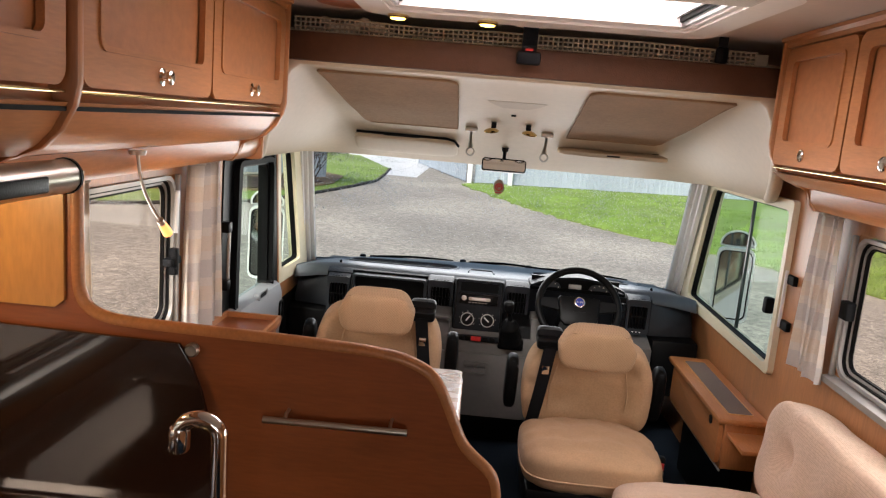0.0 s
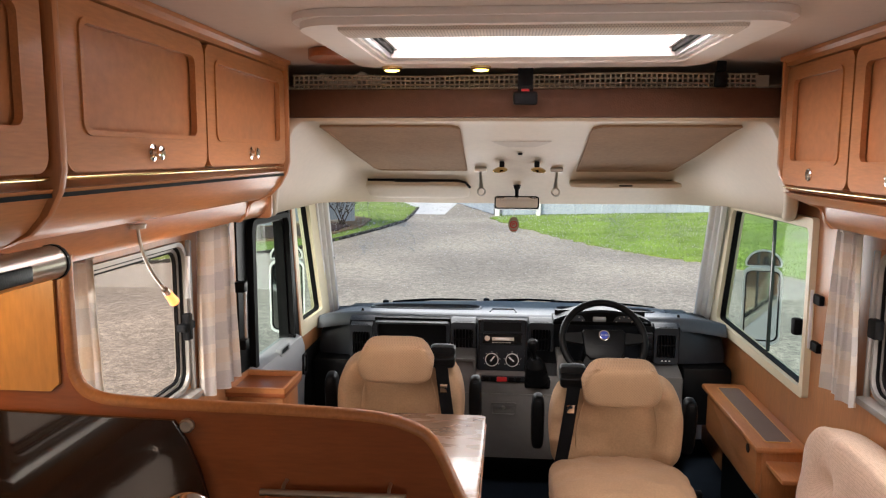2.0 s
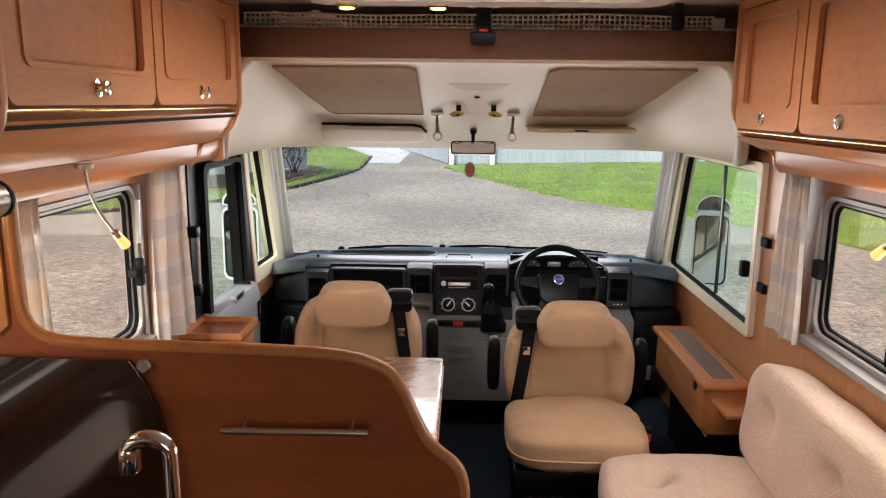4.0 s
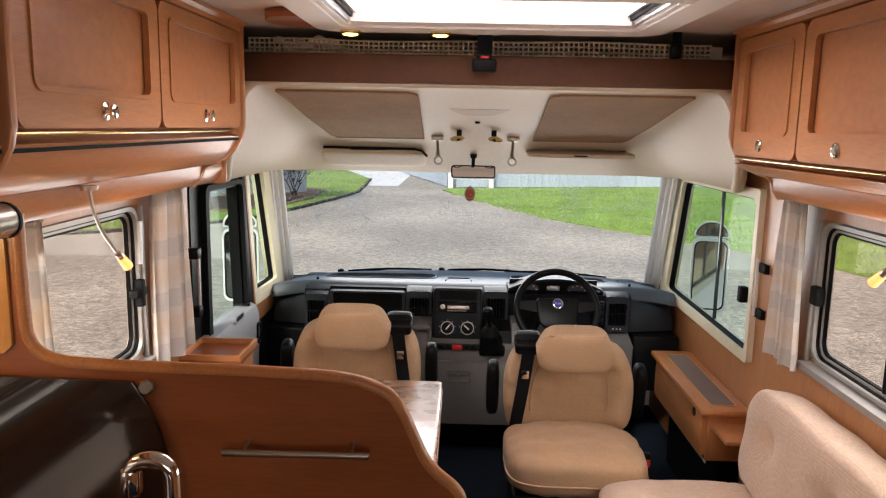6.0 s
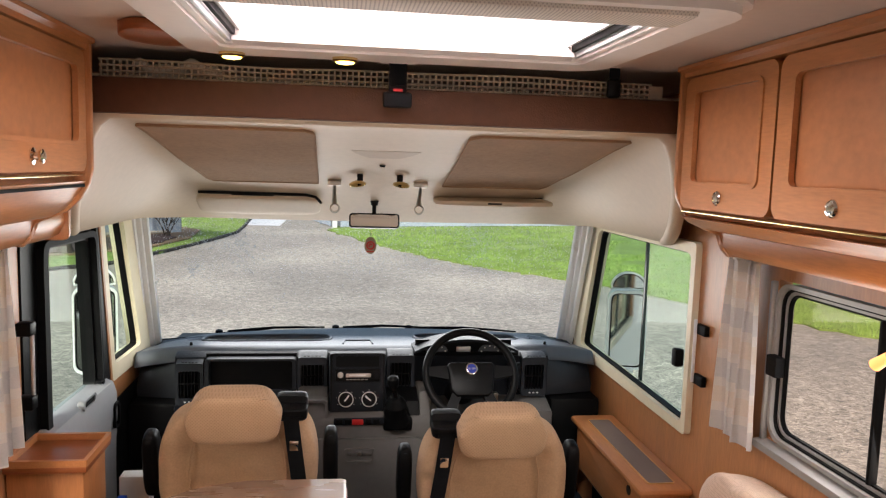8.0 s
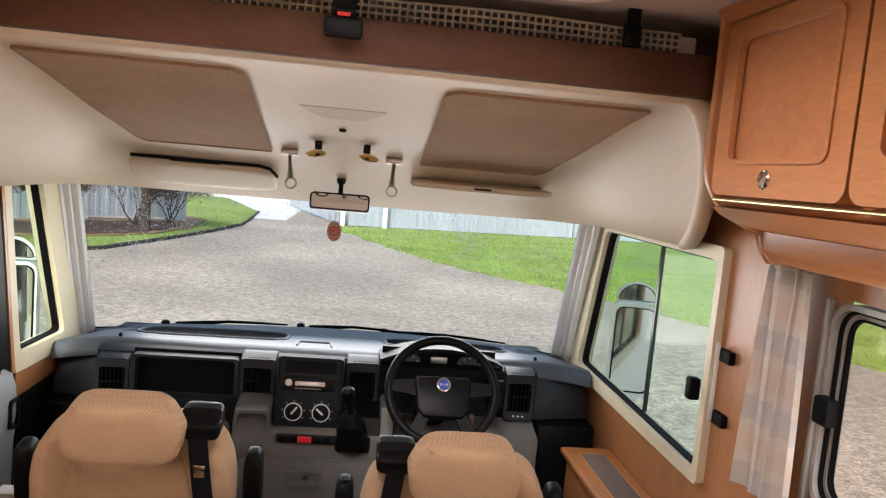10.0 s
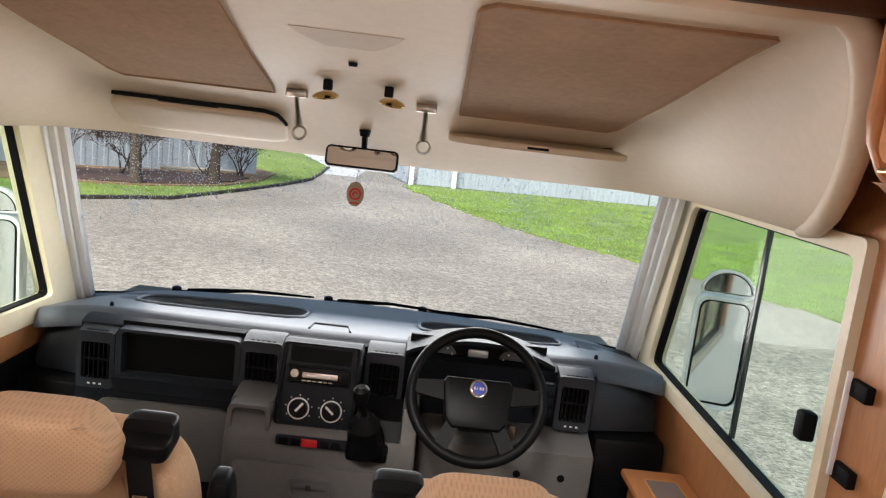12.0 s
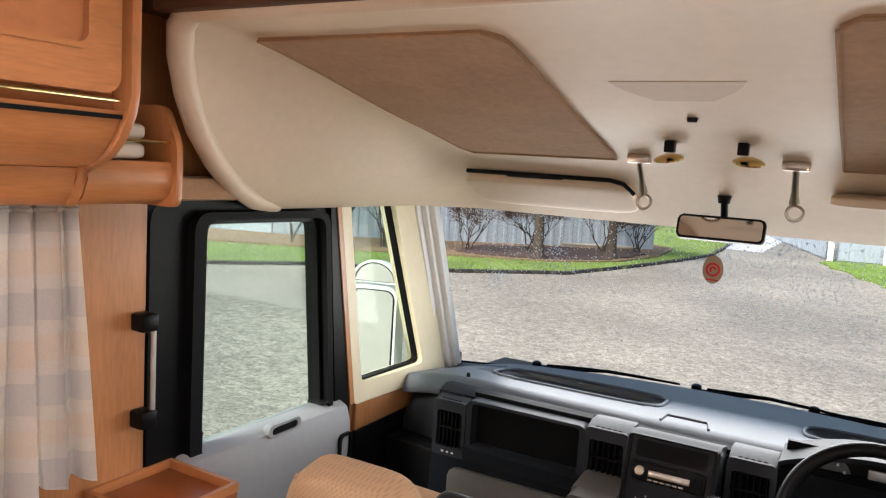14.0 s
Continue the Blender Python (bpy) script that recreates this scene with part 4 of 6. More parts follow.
# ---- cab seats, turned to face the living space ----
def cab_seat(side):
    root = thing("cab_seat", "beige fabric cab seat turned to face the table", "seat", (0, 0, 0), "cab seats")
    lean = Matrix.Translation((0, 3.20, 0.44)) @ pose(0, 0, 0, 11, 0, 0)

    def back_shape(c, q):
        d = Vector((0, 0, 0))
        k = q.z / 0.205
        d.x = -q.x * (0.15 * max(0, k) ** 1.8 + 0.10 * max(0, -k) ** 2)
        if c.y < -0.4:
            d.y -= 0.030 * min(1, max(0, (abs(q.x) - 0.14) / 0.07)) * max(0, 1 - abs(k) ** 3)
            d.y -= 0.020 * math.exp(-((k + 0.45) / 0.3) ** 2)
            d.y += 0.010 * noise.noise(Vector((q.x * 9, q.z * 16, side))) + 0.004 * noise.noise(Vector((q.x * 20, q.z * 42, side)))
        return d
    back = part("backrest", pillow(0, 0, 0.19, 0.50, 0.13, 0.41, 4.6, n=28, sag=back_shape), FABRIC, root)
    back.data.transform(lean)
    for s in (-1, 1):
        pts = [lean @ Vector((s * mix(0.125, 0.15, math.sin(math.pi * i / 10)), -0.071 - 0.012 * math.sin(math.pi * i / 10), mix(0.03, 0.32, i / 10))) for i in range(11)]
        part("seam", tube(pts, 0.0028, n=5), FABRIC, back)

    def rest_shape(c, q):
        return Vector((-q.x * 0.25 * max(0, q.z / 0.08) - q.x * 0.07 * max(0, -q.z / 0.08), -0.010 * (c.y < 0) * max(0, 1 - abs(q.x) / 0.16), 0))
    hr = part("headrest", pillow(0, -0.118, 0.422, 0.286, 0.11, 0.160, 5.4, n=20, sag=rest_shape), MESH_FAB, root, "perforated beige headrest")
    hr.data.transform(lean)
    for s in (-1, 1):
        pts = [lean @ Vector((s * mix(0.085, 0.132, t), mix(-0.182, -0.098, t) , 0.425 + 0.076 * math.cos(math.pi * t * 0.55) * (1 if 1 else 0))) for t in [i / 8 for i in range(9)]]
        part("piping", tube(pts, 0.0025, n=5), FABRIC, hr)
    cush = part("cushion", pillow(0, 2.955, 0.435, 0.505, 0.47, 0.15, 4.2, n=24, sag=lambda c, q: Vector((0, 0, (0.016 * (1 - (q.x / 0.25) ** 2) - 0.02 * max(0, q.y / 0.23)) * (c.z > 0) + 0.012 * noise.noise(Vector((q.x * 8, q.y * 13, side * 3))) + 0.006 * noise.noise(Vector((q.x * 22, q.y * 30, side * 5)))))), FABRIC, root)
    part("seam", tube([(0.253 * math.copysign(abs(math.cos(radians(a))) ** 0.45, math.cos(radians(a))), 2.955 - 0.236 * abs(math.sin(radians(a))) ** 0.45, 0.425) for a in range(0, 181, 6)], 0.0035, n=6), FABRIC, cush)
    part("pedestal", box(-0.2, 0.2, 2.80, 3.25, -0.055 * (side < 0), 0.26, 0.02), BLACK, root)
    part("swivel_plate", box(-0.235, 0.235, 2.77, 3.2, 0.261, 0.365, 0.02), BLACK, root)
    part("recliner", lathe([(0.03, 0), (0.03, 0.03), (0.02, 0.04)], (0.255, 3.1, 0.36), (1, 0, 0)), BLACK, root)
    for s in (-1, 1):
        arm = part("armrest", pillow(s * 0.29, 3.20, 0.605, 0.052, 0.085, 0.23, 4, n=8, turn=pose(0, 0, 0, 10, 0, 0)), BLACK, root, "folded-up black armrest")
        part("pivot_cap", lathe([(0.014, 0), (0.012, 0.003)], (s * 0.29, 3.152, 0.69), (0, -1, 0.1)), DASH, arm)
    bx = -side * 0.168
    gd = part("belt_guide", pillow(bx, -0.045, 0.405, 0.10, 0.10, 0.065, 6, n=8, sag=lambda c, q: Vector((0, 0, -0.02 * (c.y < 0) * max(0, c.z)))), BLACK, root, "black belt guide on the shoulder")
    gd.data.transform(lean)
    part("slot", box(bx - 0.03, bx + 0.03, -0.098, -0.094, 0.385, 0.393), RUBBER_SHADE, gd).data.transform(lean)

    def strap(u, v):
        z = mix(0.385, 0.0, v)
        return lean @ Vector((bx + mix(-0.024, 0.024, u) - side * 0.045 * v, -0.096 - 0.018 * math.sin(math.pi * v), z))
    part("belt", slab(strap, 2, 14, (0, -0.002, 0)), WEB, root, "black seat belt webbing")
    tongue = part("belt_tongue", box(bx - 0.014 - side * 0.01, bx + 0.014 - side * 0.01, -0.122, -0.116, 0.29, 0.325, 0.002), CHROME, root)
    tongue.data.transform(lean)
    bk = part("buckle", box(side * 0.285 - 0.018, side * 0.285 + 0.018, 2.99, 3.02, 0.33, 0.43, 0.005), BLACK, root)
    part("release", box(side * 0.285 - 0.014, side * 0.285 + 0.014, 2.986, 2.991, 0.38, 0.41, 0.002), RED, bk)
    return root


seat = cab_seat(1)
seat.location = (0.36, -0.01, 0.0)
other = cab_seat(-1)
other.location = (-0.468, 0.02, 0.055)

# ---- dashboard ----
dash = thing("dashboard", "dark grey van dashboard with mid-grey lower fascia", "dashboard", (0, 4.2, 0))
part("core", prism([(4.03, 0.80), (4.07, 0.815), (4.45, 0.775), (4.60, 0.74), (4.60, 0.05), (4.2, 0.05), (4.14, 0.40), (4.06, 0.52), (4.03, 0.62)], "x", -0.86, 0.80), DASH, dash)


def dash_top(u, v):
    x = mix(-1.05, 1.05, u)
    k = abs(x) / 1.05
    y0 = 4.055 + 0.05 * k ** 2
    y1 = 4.735 - 0.22 * (x / 1.06) ** 2
    z = mix(0.832, 0.775, v ** 1.2) - 0.05 * max(0, 1 - v / 0.10) ** 2 - 0.035 * max(0, (k - 0.72) / 0.28) ** 2
    y = mix(y0, y1, v)
    for cx, cy, rx, ry, dp in ((-0.50, 4.36, 0.29, 0.10, 0.035), (0.47, 4.38, 0.25, 0.09, 0.03)):
        d = (abs((x - cx) / rx) ** 4 + abs((y - cy) / ry) ** 4)
        z -= dp * min(1, max(0, (1.25 - d) / 0.5))
    for cx, cy, r, dp in ((-0.82, 4.36, 0.05, 0.012), (0.82, 4.36, 0.05, 0.012), (0.66, 4.36, 0.05, 0.012)):
        d = math.hypot((x - cx), (y - cy) * 1.4) / r
        z -= dp * min(1, max(0, (1.1 - d) / 0.3))
    return Vector((x, y, z))


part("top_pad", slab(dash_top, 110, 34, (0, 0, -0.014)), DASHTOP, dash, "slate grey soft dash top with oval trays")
for s in (-1, 1):
    bm = prism([(4.12, 0.815), (4.45, 0.80), (4.48, 0.60), (4.06, 0.605), (4.055, 0.64), (4.085, 0.78)], "x", *sorted((s * 0.80, s * 1.045)), bevel=0.012)
    for v in bm.verts:
        if abs(v.co.x) > 0.95:
            v.co.z -= 0.10 * (v.co.z > 0.7) * (abs(v.co.x) - 0.95) / 0.095 * (1 if v.co.y < 4.3 else 0.4)
            v.co.y += 0.05 * (abs(v.co.x) - 0.95) / 0.095
    part("end_block", bm, DASHMID, dash)
    part("lower_end", box(*sorted((s * 0.82, s * 1.06)), 4.02, 4.45, 0.30, 0.598, 0.02), BLACK, dash)
    pin = part("aerial_stub", lathe([(0.014, 0), (0.012, 0.006), (0.006, 0.01), (0.007, 0.045), (0.004, 0.05)], (s * 0.815, 4.145, 0.79)), BLACK, dash)


def vent(x0, x1, z0, z1, y):
    v = part("vent", ring(rounded(x0, x1, z0, z1, 0.015), rounded(x0 + 0.014, x1 - 0.014, z0 + 0.03, z1 - 0.035, 0.008), "y", y, y + 0.05), DASHMID, dash)
    part("back", box(x0 + 0.01, x1 - 0.01, y + 0.035, y + 0.048, z0 + 0.02, z1 - 0.02), RUBBER_SHADE, v)
    n = 6
    for i in range(n):
        x = mix(x0 + 0.022, x1 - 0.022, i / (n - 1))
        part("slat", box(x - 0.002, x + 0.002, y + 0.006, y + 0.034, z0 + 0.03, z1 - 0.035), BLACK, v)
    part("bridge", box(x0 + 0.014, x1 - 0.014, y + 0.008, y + 0.016, (z0 + z1) / 2 - 0.004, (z0 + z1) / 2 + 0.004, 0.002), BLACK, v)
    for i in range(5):
        x = mix(x0 + 0.03, x1 - 0.03, i / 4)
        part("grille_slot", box(x - 0.005, x + 0.005, y + 0.012, y + 0.04, z1 - 0.004, z1 + 0.002, turn=None), RUBBER_SHADE, v)
    for i in range(3):
        x = (x0 + x1) / 2 + (i - 1) * 0.018
        part("mark", box(x - 0.004, x + 0.004, y - 0.001, y + 0.001, z0 + 0.012, z0 + 0.018), DIAL, v)
    hood = part("vent_cap", prism([(y + 0.002, z1 - 0.004), (y + 0.05, z1 + 0.012), (y + 0.11, z1 + 0.006), (y + 0.11, z1 - 0.03), (y + 0.03, z1 - 0.03)], "x", x0 + 0.002, x1 - 0.002, 0.003), DASHMID, v)
    return v


vent(-0.852, -0.735, 0.600, 0.785, 3.985)
vent(-0.335, -0.208, 0.638, 0.815, 3.965)
vent(0.052, 0.175, 0.648, 0.822, 3.965)
vent(0.668, 0.785, 0.625, 0.805, 3.985)

shelf = part("open_shelf", ring(rounded(-0.73, -0.34, 0.615, 0.805, 0.02), rounded(-0.712, -0.358, 0.655, 0.795, 0.012), "y", 3.98, 4.03), DASHMID, dash, "open storage shelf")
part("shelf_back", box(-0.72, -0.35, 4.025, 4.032, 0.64, 0.80), RUBBER_SHADE, shelf)
part("shelf_floor", box(-0.71, -0.36, 3.99, 4.03, 0.650, 0.656), DASHTOP, shelf)
part("lower_bar", prism([(3.955, 0.655), (3.985, 0.66), (4.03, 0.655), (4.04, 0.58), (3.985, 0.60)], "x", -0.735, -0.336, 0.006), DASHMID, dash)

tilt = Matrix.Translation((-0.0765, 3.872, 0.73)) @ pose(0, 0, 0, -17, 0, 0)
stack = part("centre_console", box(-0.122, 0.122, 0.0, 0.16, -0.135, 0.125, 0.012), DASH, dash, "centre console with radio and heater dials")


def on_stack(name, bm, mat, label=""):
    """A piece on the sloping console face, given in the face's own measures."""
    bm.transform(tilt)
    return part(name, bm, mat, stack, label)


stack.data.transform(Matrix.Translation(Vector(dash.location)))
stack.data.transform(tilt)
stack.data.transform(Matrix.Translation(-Vector(dash.location)))
on_stack("stack_cap", prism([(0.0, 0.118), (0.03, 0.134), (0.12, 0.138), (0.15, 0.115)], "x", -0.118, 0.118, 0.004), DASH)
on_stack("stack_bezel", ring(rounded(-0.115, 0.115, -0.128, 0.122, 0.012), rounded(-0.108, 0.108, -0.121, 0.117, 0.01), "y", -0.004, 0.004), BLACK)
on_stack("pocket_frame", ring(rounded(-0.104, 0.104, 0.058, 0.116, 0.006), rounded(-0.092, 0.092, 0.065, 0.110, 0.005), "y", -0.006, 0.004), DASH)
on_stack("pocket", prism(rounded(-0.094, 0.094, 0.063, 0.112, 0.005), "y", -0.0025, 0.0), RUBBER_SHADE)
on_stack("radio", box(-0.094, 0.094, -0.012, 0.004, 0.004, 0.053, 0.004), BLACK, "black car radio with chrome trim")
on_stack("radio_display", box(-0.050, 0.056, -0.0135, -0.011, 0.020, 0.036, 0.001), STEEL)
on_stack("radio_text", box(-0.035, 0.035, -0.0145, -0.013, 0.025, 0.031), DIAL)
on_stack("radio_volume", lathe([(0.013, 0), (0.012, 0.008), (0.006, 0.009)], (-0.073, -0.011, 0.030), (0, -1, 0)), STEEL)
on_stack("radio_button", box(0.066, 0.088, -0.0138, -0.011, 0.014, 0.044, 0.002), RUBBER_SHADE)
for i in range(6):
    on_stack("preset", box(-0.05 + i * 0.016, -0.038 + i * 0.016, -0.0135, -0.011, 0.009, 0.013, 0.001), STEEL)
for k, x in enumerate((-0.049, 0.049)):
    d = on_stack("heater_dial", lathe([(0.033, 0), (0.033, 0.004), (0.029, 0.006), (0.027, 0.018), (0.02, 0.02)], (x, -0.004, -0.072), (0, -1, 0)), BLACK, "round heater dial with white mark")
    on_stack("dial_ring", ring([(x + 0.0325 * math.cos(a / 24 * 6.2832), -0.072 + 0.0325 * math.sin(a / 24 * 6.2832)) for a in range(24)],
                               [(x + 0.0275 * math.cos(a / 24 * 6.2832), -0.072 + 0.0275 * math.sin(a / 24 * 6.2832)) for a in range(24)], "y", -0.0125, -0.008), DIAL)
    q = box(-0.0035, 0.0035, -0.027, -0.0225, -0.010, 0.022, 0.001)
    q.transform(Matrix.Translation((x, 0, -0.072)) @ pose(0, 0, 0, 0, 38 if k == 0 else -50, 0))
    on_stack("pointer", q, DIAL)
    for i in range(7):
        a = radians(210 - i * 40)
        on_stack("dial_tick", box(x + 0.039 * math.cos(a) - 0.0015, x + 0.039 * math.cos(a) + 0.0015, -0.0055, -0.003, -0.072 + 0.039 * math.sin(a) - 0.0015, -0.072 + 0.039 * math.sin(a) + 0.0015), DIAL)
clip = part("document_clip", tube([(-0.14, 4.02, 0.862), (-0.13, 4.06, 0.868), (-0.02, 4.06, 0.868), (-0.01, 4.02, 0.862)], 0.004), DASHTOP, dash)

for cx, cy, rx, ry in ((-0.50, 4.36, 0.30, 0.105), (0.47, 4.38, 0.26, 0.095)):
    pts = []
    for i in range(48):
        a = i / 48 * 6.2832
        x = cx + rx * math.copysign(abs(math.cos(a)) ** 0.5, math.cos(a))
        y = cy + ry * math.copysign(abs(math.sin(a)) ** 0.5, math.sin(a))
        v = (y - 4.055 - 0.05 * (x / 1.05) ** 2) / (4.735 - 0.22 * (x / 1.06) ** 2 - 4.055 - 0.05 * (x / 1.05) ** 2)
        pts.append((x, y, mix(0.832, 0.775, max(0, v) ** 1.2) + 0.001))
    part("tray_rim", tube(pts, 0.006, n=6, closed=True), DASHTOP, dash)
# black strips paint the shadow under the top pad's front edge
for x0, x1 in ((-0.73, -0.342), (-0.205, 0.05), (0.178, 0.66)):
    part("shade_band", box(x0, x1, 4.035, 4.07, 0.796, 0.816), RUBBER_SHADE, dash)

# lower grey fascia
console = part("lower_console", prism([(3.80, 0.60), (3.82, 0.612), (3.97, 0.63), (4.12, 0.60), (4.12, 0.14), (3.92, 0.14), (3.83, 0.25), (3.79, 0.50), (3.785, 0.57)], "x", -0.33, 0.235, 0.012), GREY, dash, "mid-grey lower console")
for x0, x1, hi in ((-0.33, -0.2005, 0.685), (0.185, 0.235, 0.70)):
    part("console_shoulder", prism([(3.80, 0.60), (3.86, hi - 0.01), (3.97, hi), (4.06, hi - 0.02), (4.06, 0.60)], "x", x0, x1, 0.010), GREY, console)
part("gear_well", prism([(3.802, 0.604), (3.84, 0.655), (3.97, 0.68), (4.02, 0.62)], "x", 0.046, 0.1845, 0.006), BLACK, console, "black panel round the gear lever")
part("console_foot", box(-0.32, 0.22, 3.95, 4.15, 0.0, 0.16, 0.02), BLACK, dash)
sw = part("switch_row", box(-0.175, 0.035, 3.772, 3.79, 0.574, 0.604, 0.006), DASH, console)
part("hazard_switch", box(-0.10, -0.052, 3.7695, 3.775, 0.577, 0.601, 0.003), RED, console, "red hazard switch")
for x in (-0.165, -0.13, -0.045, -0.012):
    part("switch", box(x, x + 0.028, 3.770, 3.775, 0.578, 0.600, 0.003), BLACK, console)
part("bin_door", prism(rounded(-0.30, 0.20, 0.20, 0.515, 0.03), "y", 3.776, 3.80, 0.006), GREY, console)
part("bin_handle", ring(rounded(-0.128, -0.005, 0.41, 0.475, 0.008), rounded(-0.118, -0.015, 0.42, 0.466, 0.006), "y", 3.768, 3.778), GREY, console)
part("bin_latch", box(-0.118, -0.015, 3.770, 3.777, 0.445, 0.466, 0.003), GREY, console)
part("bin_lock", lathe([(0.009, 0), (0.009, 0.004)], (-0.066, 3.771, 0.452), (0, -1, 0)), STEEL, console)
cup = part("cup_recess", ring(rounded(-0.325, -0.20, 0.545, 0.675, 0.02), rounded(-0.313, -0.212, 0.56, 0.665, 0.018), "y", 3.80, 3.86), GREY, console)
part("cup_floor", box(-0.315, -0.21, 3.84, 3.857, 0.56, 0.665), GREY, cup)
for x in (-0.285, -0.24):
    part("socket", lathe([(0.02, 0), (0.022, 0.006), (0.012, 0.02)], (x, 3.83, 0.572), (0, -0.5, 1)), BLACK, cup)
part("left_knee", prism([(3.99, 0.60), (4.04, 0.60), (4.2, 0.1), (4.05, 0.1), (3.98, 0.40)], "x", -0.86, -0.335, 0.01), DASH, dash)
part("glove_lid", prism(rounded(-0.78, -0.36, 0.33, 0.575, 0.03), "y", 3.968, 3.985, 0.005), GREY, dash)
part("right_knee", prism([(3.90, 0.58), (4.04, 0.62), (4.2, 0.1), (4.0, 0.1), (3.91, 0.35)], "x", 0.24, 0.80, 0.02), GREY, dash)
for x in (0.56, 0.70):
    part("screw_cap", lathe([(0.012, 0), (0.012, 0.004)], (x, 3.905, 0.50), (0, -1, 0)), BLACK, dash)

# instruments and wheel
cl = part("instrument_hood", slab(lambda u, v: Vector((mix(0.175, 0.64, u), mix(3.95, 4.14, v), 0.80 + 0.085 * math.sin(math.pi * (0.08 + 0.84 * u)) ** 0.7 - 0.01 * v)), 24, 6, (0, 0, 0.012)), DASH, dash)
part("instrument_back", box(0.185, 0.63, 4.06, 4.075, 0.70, 0.87), BLACK, cl)
for x, r in ((0.285, 0.055), (0.53, 0.055)):
    part("gauge", lathe([(r, 0), (r, 0.006), (r - 0.006, 0.007)], (x, 4.058, 0.80), (0, -1, 0.2), n=28), DASHTOP, cl)
    for i in range(9):
        a = radians(220 - i * 32)
        part("gauge_tick", box(x + 0.043 * math.cos(a) - 0.003, x + 0.043 * math.cos(a) + 0.003, 4.045, 4.05, 0.80 + 0.043 * math.sin(a) - 0.003, 0.80 + 0.043 * math.sin(a) + 0.003), DIAL, cl)
part("trip_display", box(0.375, 0.44, 4.05, 4.058, 0.80, 0.84, 0.003), ALU, cl)
part("switch_bank", box(0.60, 0.66, 3.97, 4.0, 0.66, 0.78, 0.004), BLACK, dash)
for i in range(3):
    part("bank_key", box(0.605, 0.655, 3.965, 3.971, 0.668 + i * 0.037, 0.698 + i * 0.037, 0.003), DASH, dash)

wheel = thing("steering_wheel", "black four-spoke steering wheel with blue round badge", "steering wheel", (0.391, 3.74, 0.803))
wm = Matrix.Translation((0.391, 3.755, 0.795)) @ pose(0, 0, 0, -34, 0, 0)


def wheel_part(name, bm, mat, label=""):
    bm.transform(wm)
    return part(name, bm, mat, wheel, label)


R = 0.188
wheel_part("rim", tube([(R * math.cos(2 * math.pi * i / 56), 0, R * math.sin(2 * math.pi * i / 56)) for i in range(56)], 0.0165, n=12, closed=True), BLACK)
wheel_part("hub", prism([(-0.10, 0.03), (-0.09, 0.044), (0.09, 0.044), (0.10, 0.03), (0.088, -0.075), (0.066, -0.10), (-0.066, -0.10), (-0.088, -0.075)], "y", -0.03, 0.03, 0.012), BLACK)
for s in (-1, 1):
    wheel_part("spoke", prism([(s * 0.09, 0.035), (s * R, 0.028), (s * R, -0.008), (s * 0.09, -0.025)], "y", -0.012, 0.014, 0.005), BLACK)
    wheel_part("spoke", prism([(s * 0.045, -0.095), (s * 0.082, -0.08), (s * 0.115, -0.148), (s * 0.078, -0.17)], "y", -0.012, 0.014, 0.005), BLACK)
wheel_part("badge", lathe([(0.024, 0), (0.025, 0.004), (0.021, 0.006)], (0, -0.030, 0.012), (0, -1, 0), n=28), CHROME)
wheel_part("badge_face", lathe([(0.0195, 0), (0.0195, 0.002)], (0, -0.0355, 0.012), (0, -1, 0), n=28), BLUE, "blue enamel badge")
for i, w in enumerate((0.005, 0.002, 0.006, 0.005)):
    wheel_part("badge_bar", box(-0.0135 + i * 0.008, -0.0135 + i * 0.008 + w * 0.8, -0.0385, -0.037, 0.0075, 0.0155), STEEL)
wheel_part("airbag_line", box(-0.03, 0.03, -0.0315, -0.029, -0.035, -0.033), BLACK)
part("column", tube([(0.391, 3.80, 0.77), (0.391, 4.05, 0.62)], [0.055, 0.07], n=16), BLACK, wheel)
for s in (-1, 1):
    part("stalk", tube([(0.391 + s * 0.05, 3.83, 0.775), (0.391 + s * 0.16, 3.80, 0.80)], [0.007, 0.010], n=8), BLACK, wheel)
part("ignition_key", box(0.50, 0.52, 3.79, 3.82, 0.66, 0.70, 0.004), STEEL, wheel)

gear = thing("gear_lever", "black gear lever with leather gaiter on the console", "gear lever", (0.09, 3.8, 0.57))
part("gaiter", lathe([(0.058, 0), (0.056, 0.02), (0.05, 0.04), (0.053, 0.055), (0.044, 0.08), (0.046, 0.092), (0.032, 0.115), (0.02, 0.13)], (0.088, 3.80, 0.585), (-0.1, -0.45, 1), n=14), BLACK, gear)
part("lever", tube([(0.078, 3.75, 0.70), (0.066, 3.725, 0.755)], 0.010), BLACK, gear)
part("knob", lathe([(0.012, 0), (0.020, 0.012), (0.025, 0.035), (0.023, 0.052), (0.012, 0.062)], (0.068, 3.73, 0.742), (-0.1, -0.3, 1), n=16), BLACK, gear)
part("surround", box(0.03, 0.155, 3.775, 3.86, 0.545, 0.60, 0.012), BLACK, gear)

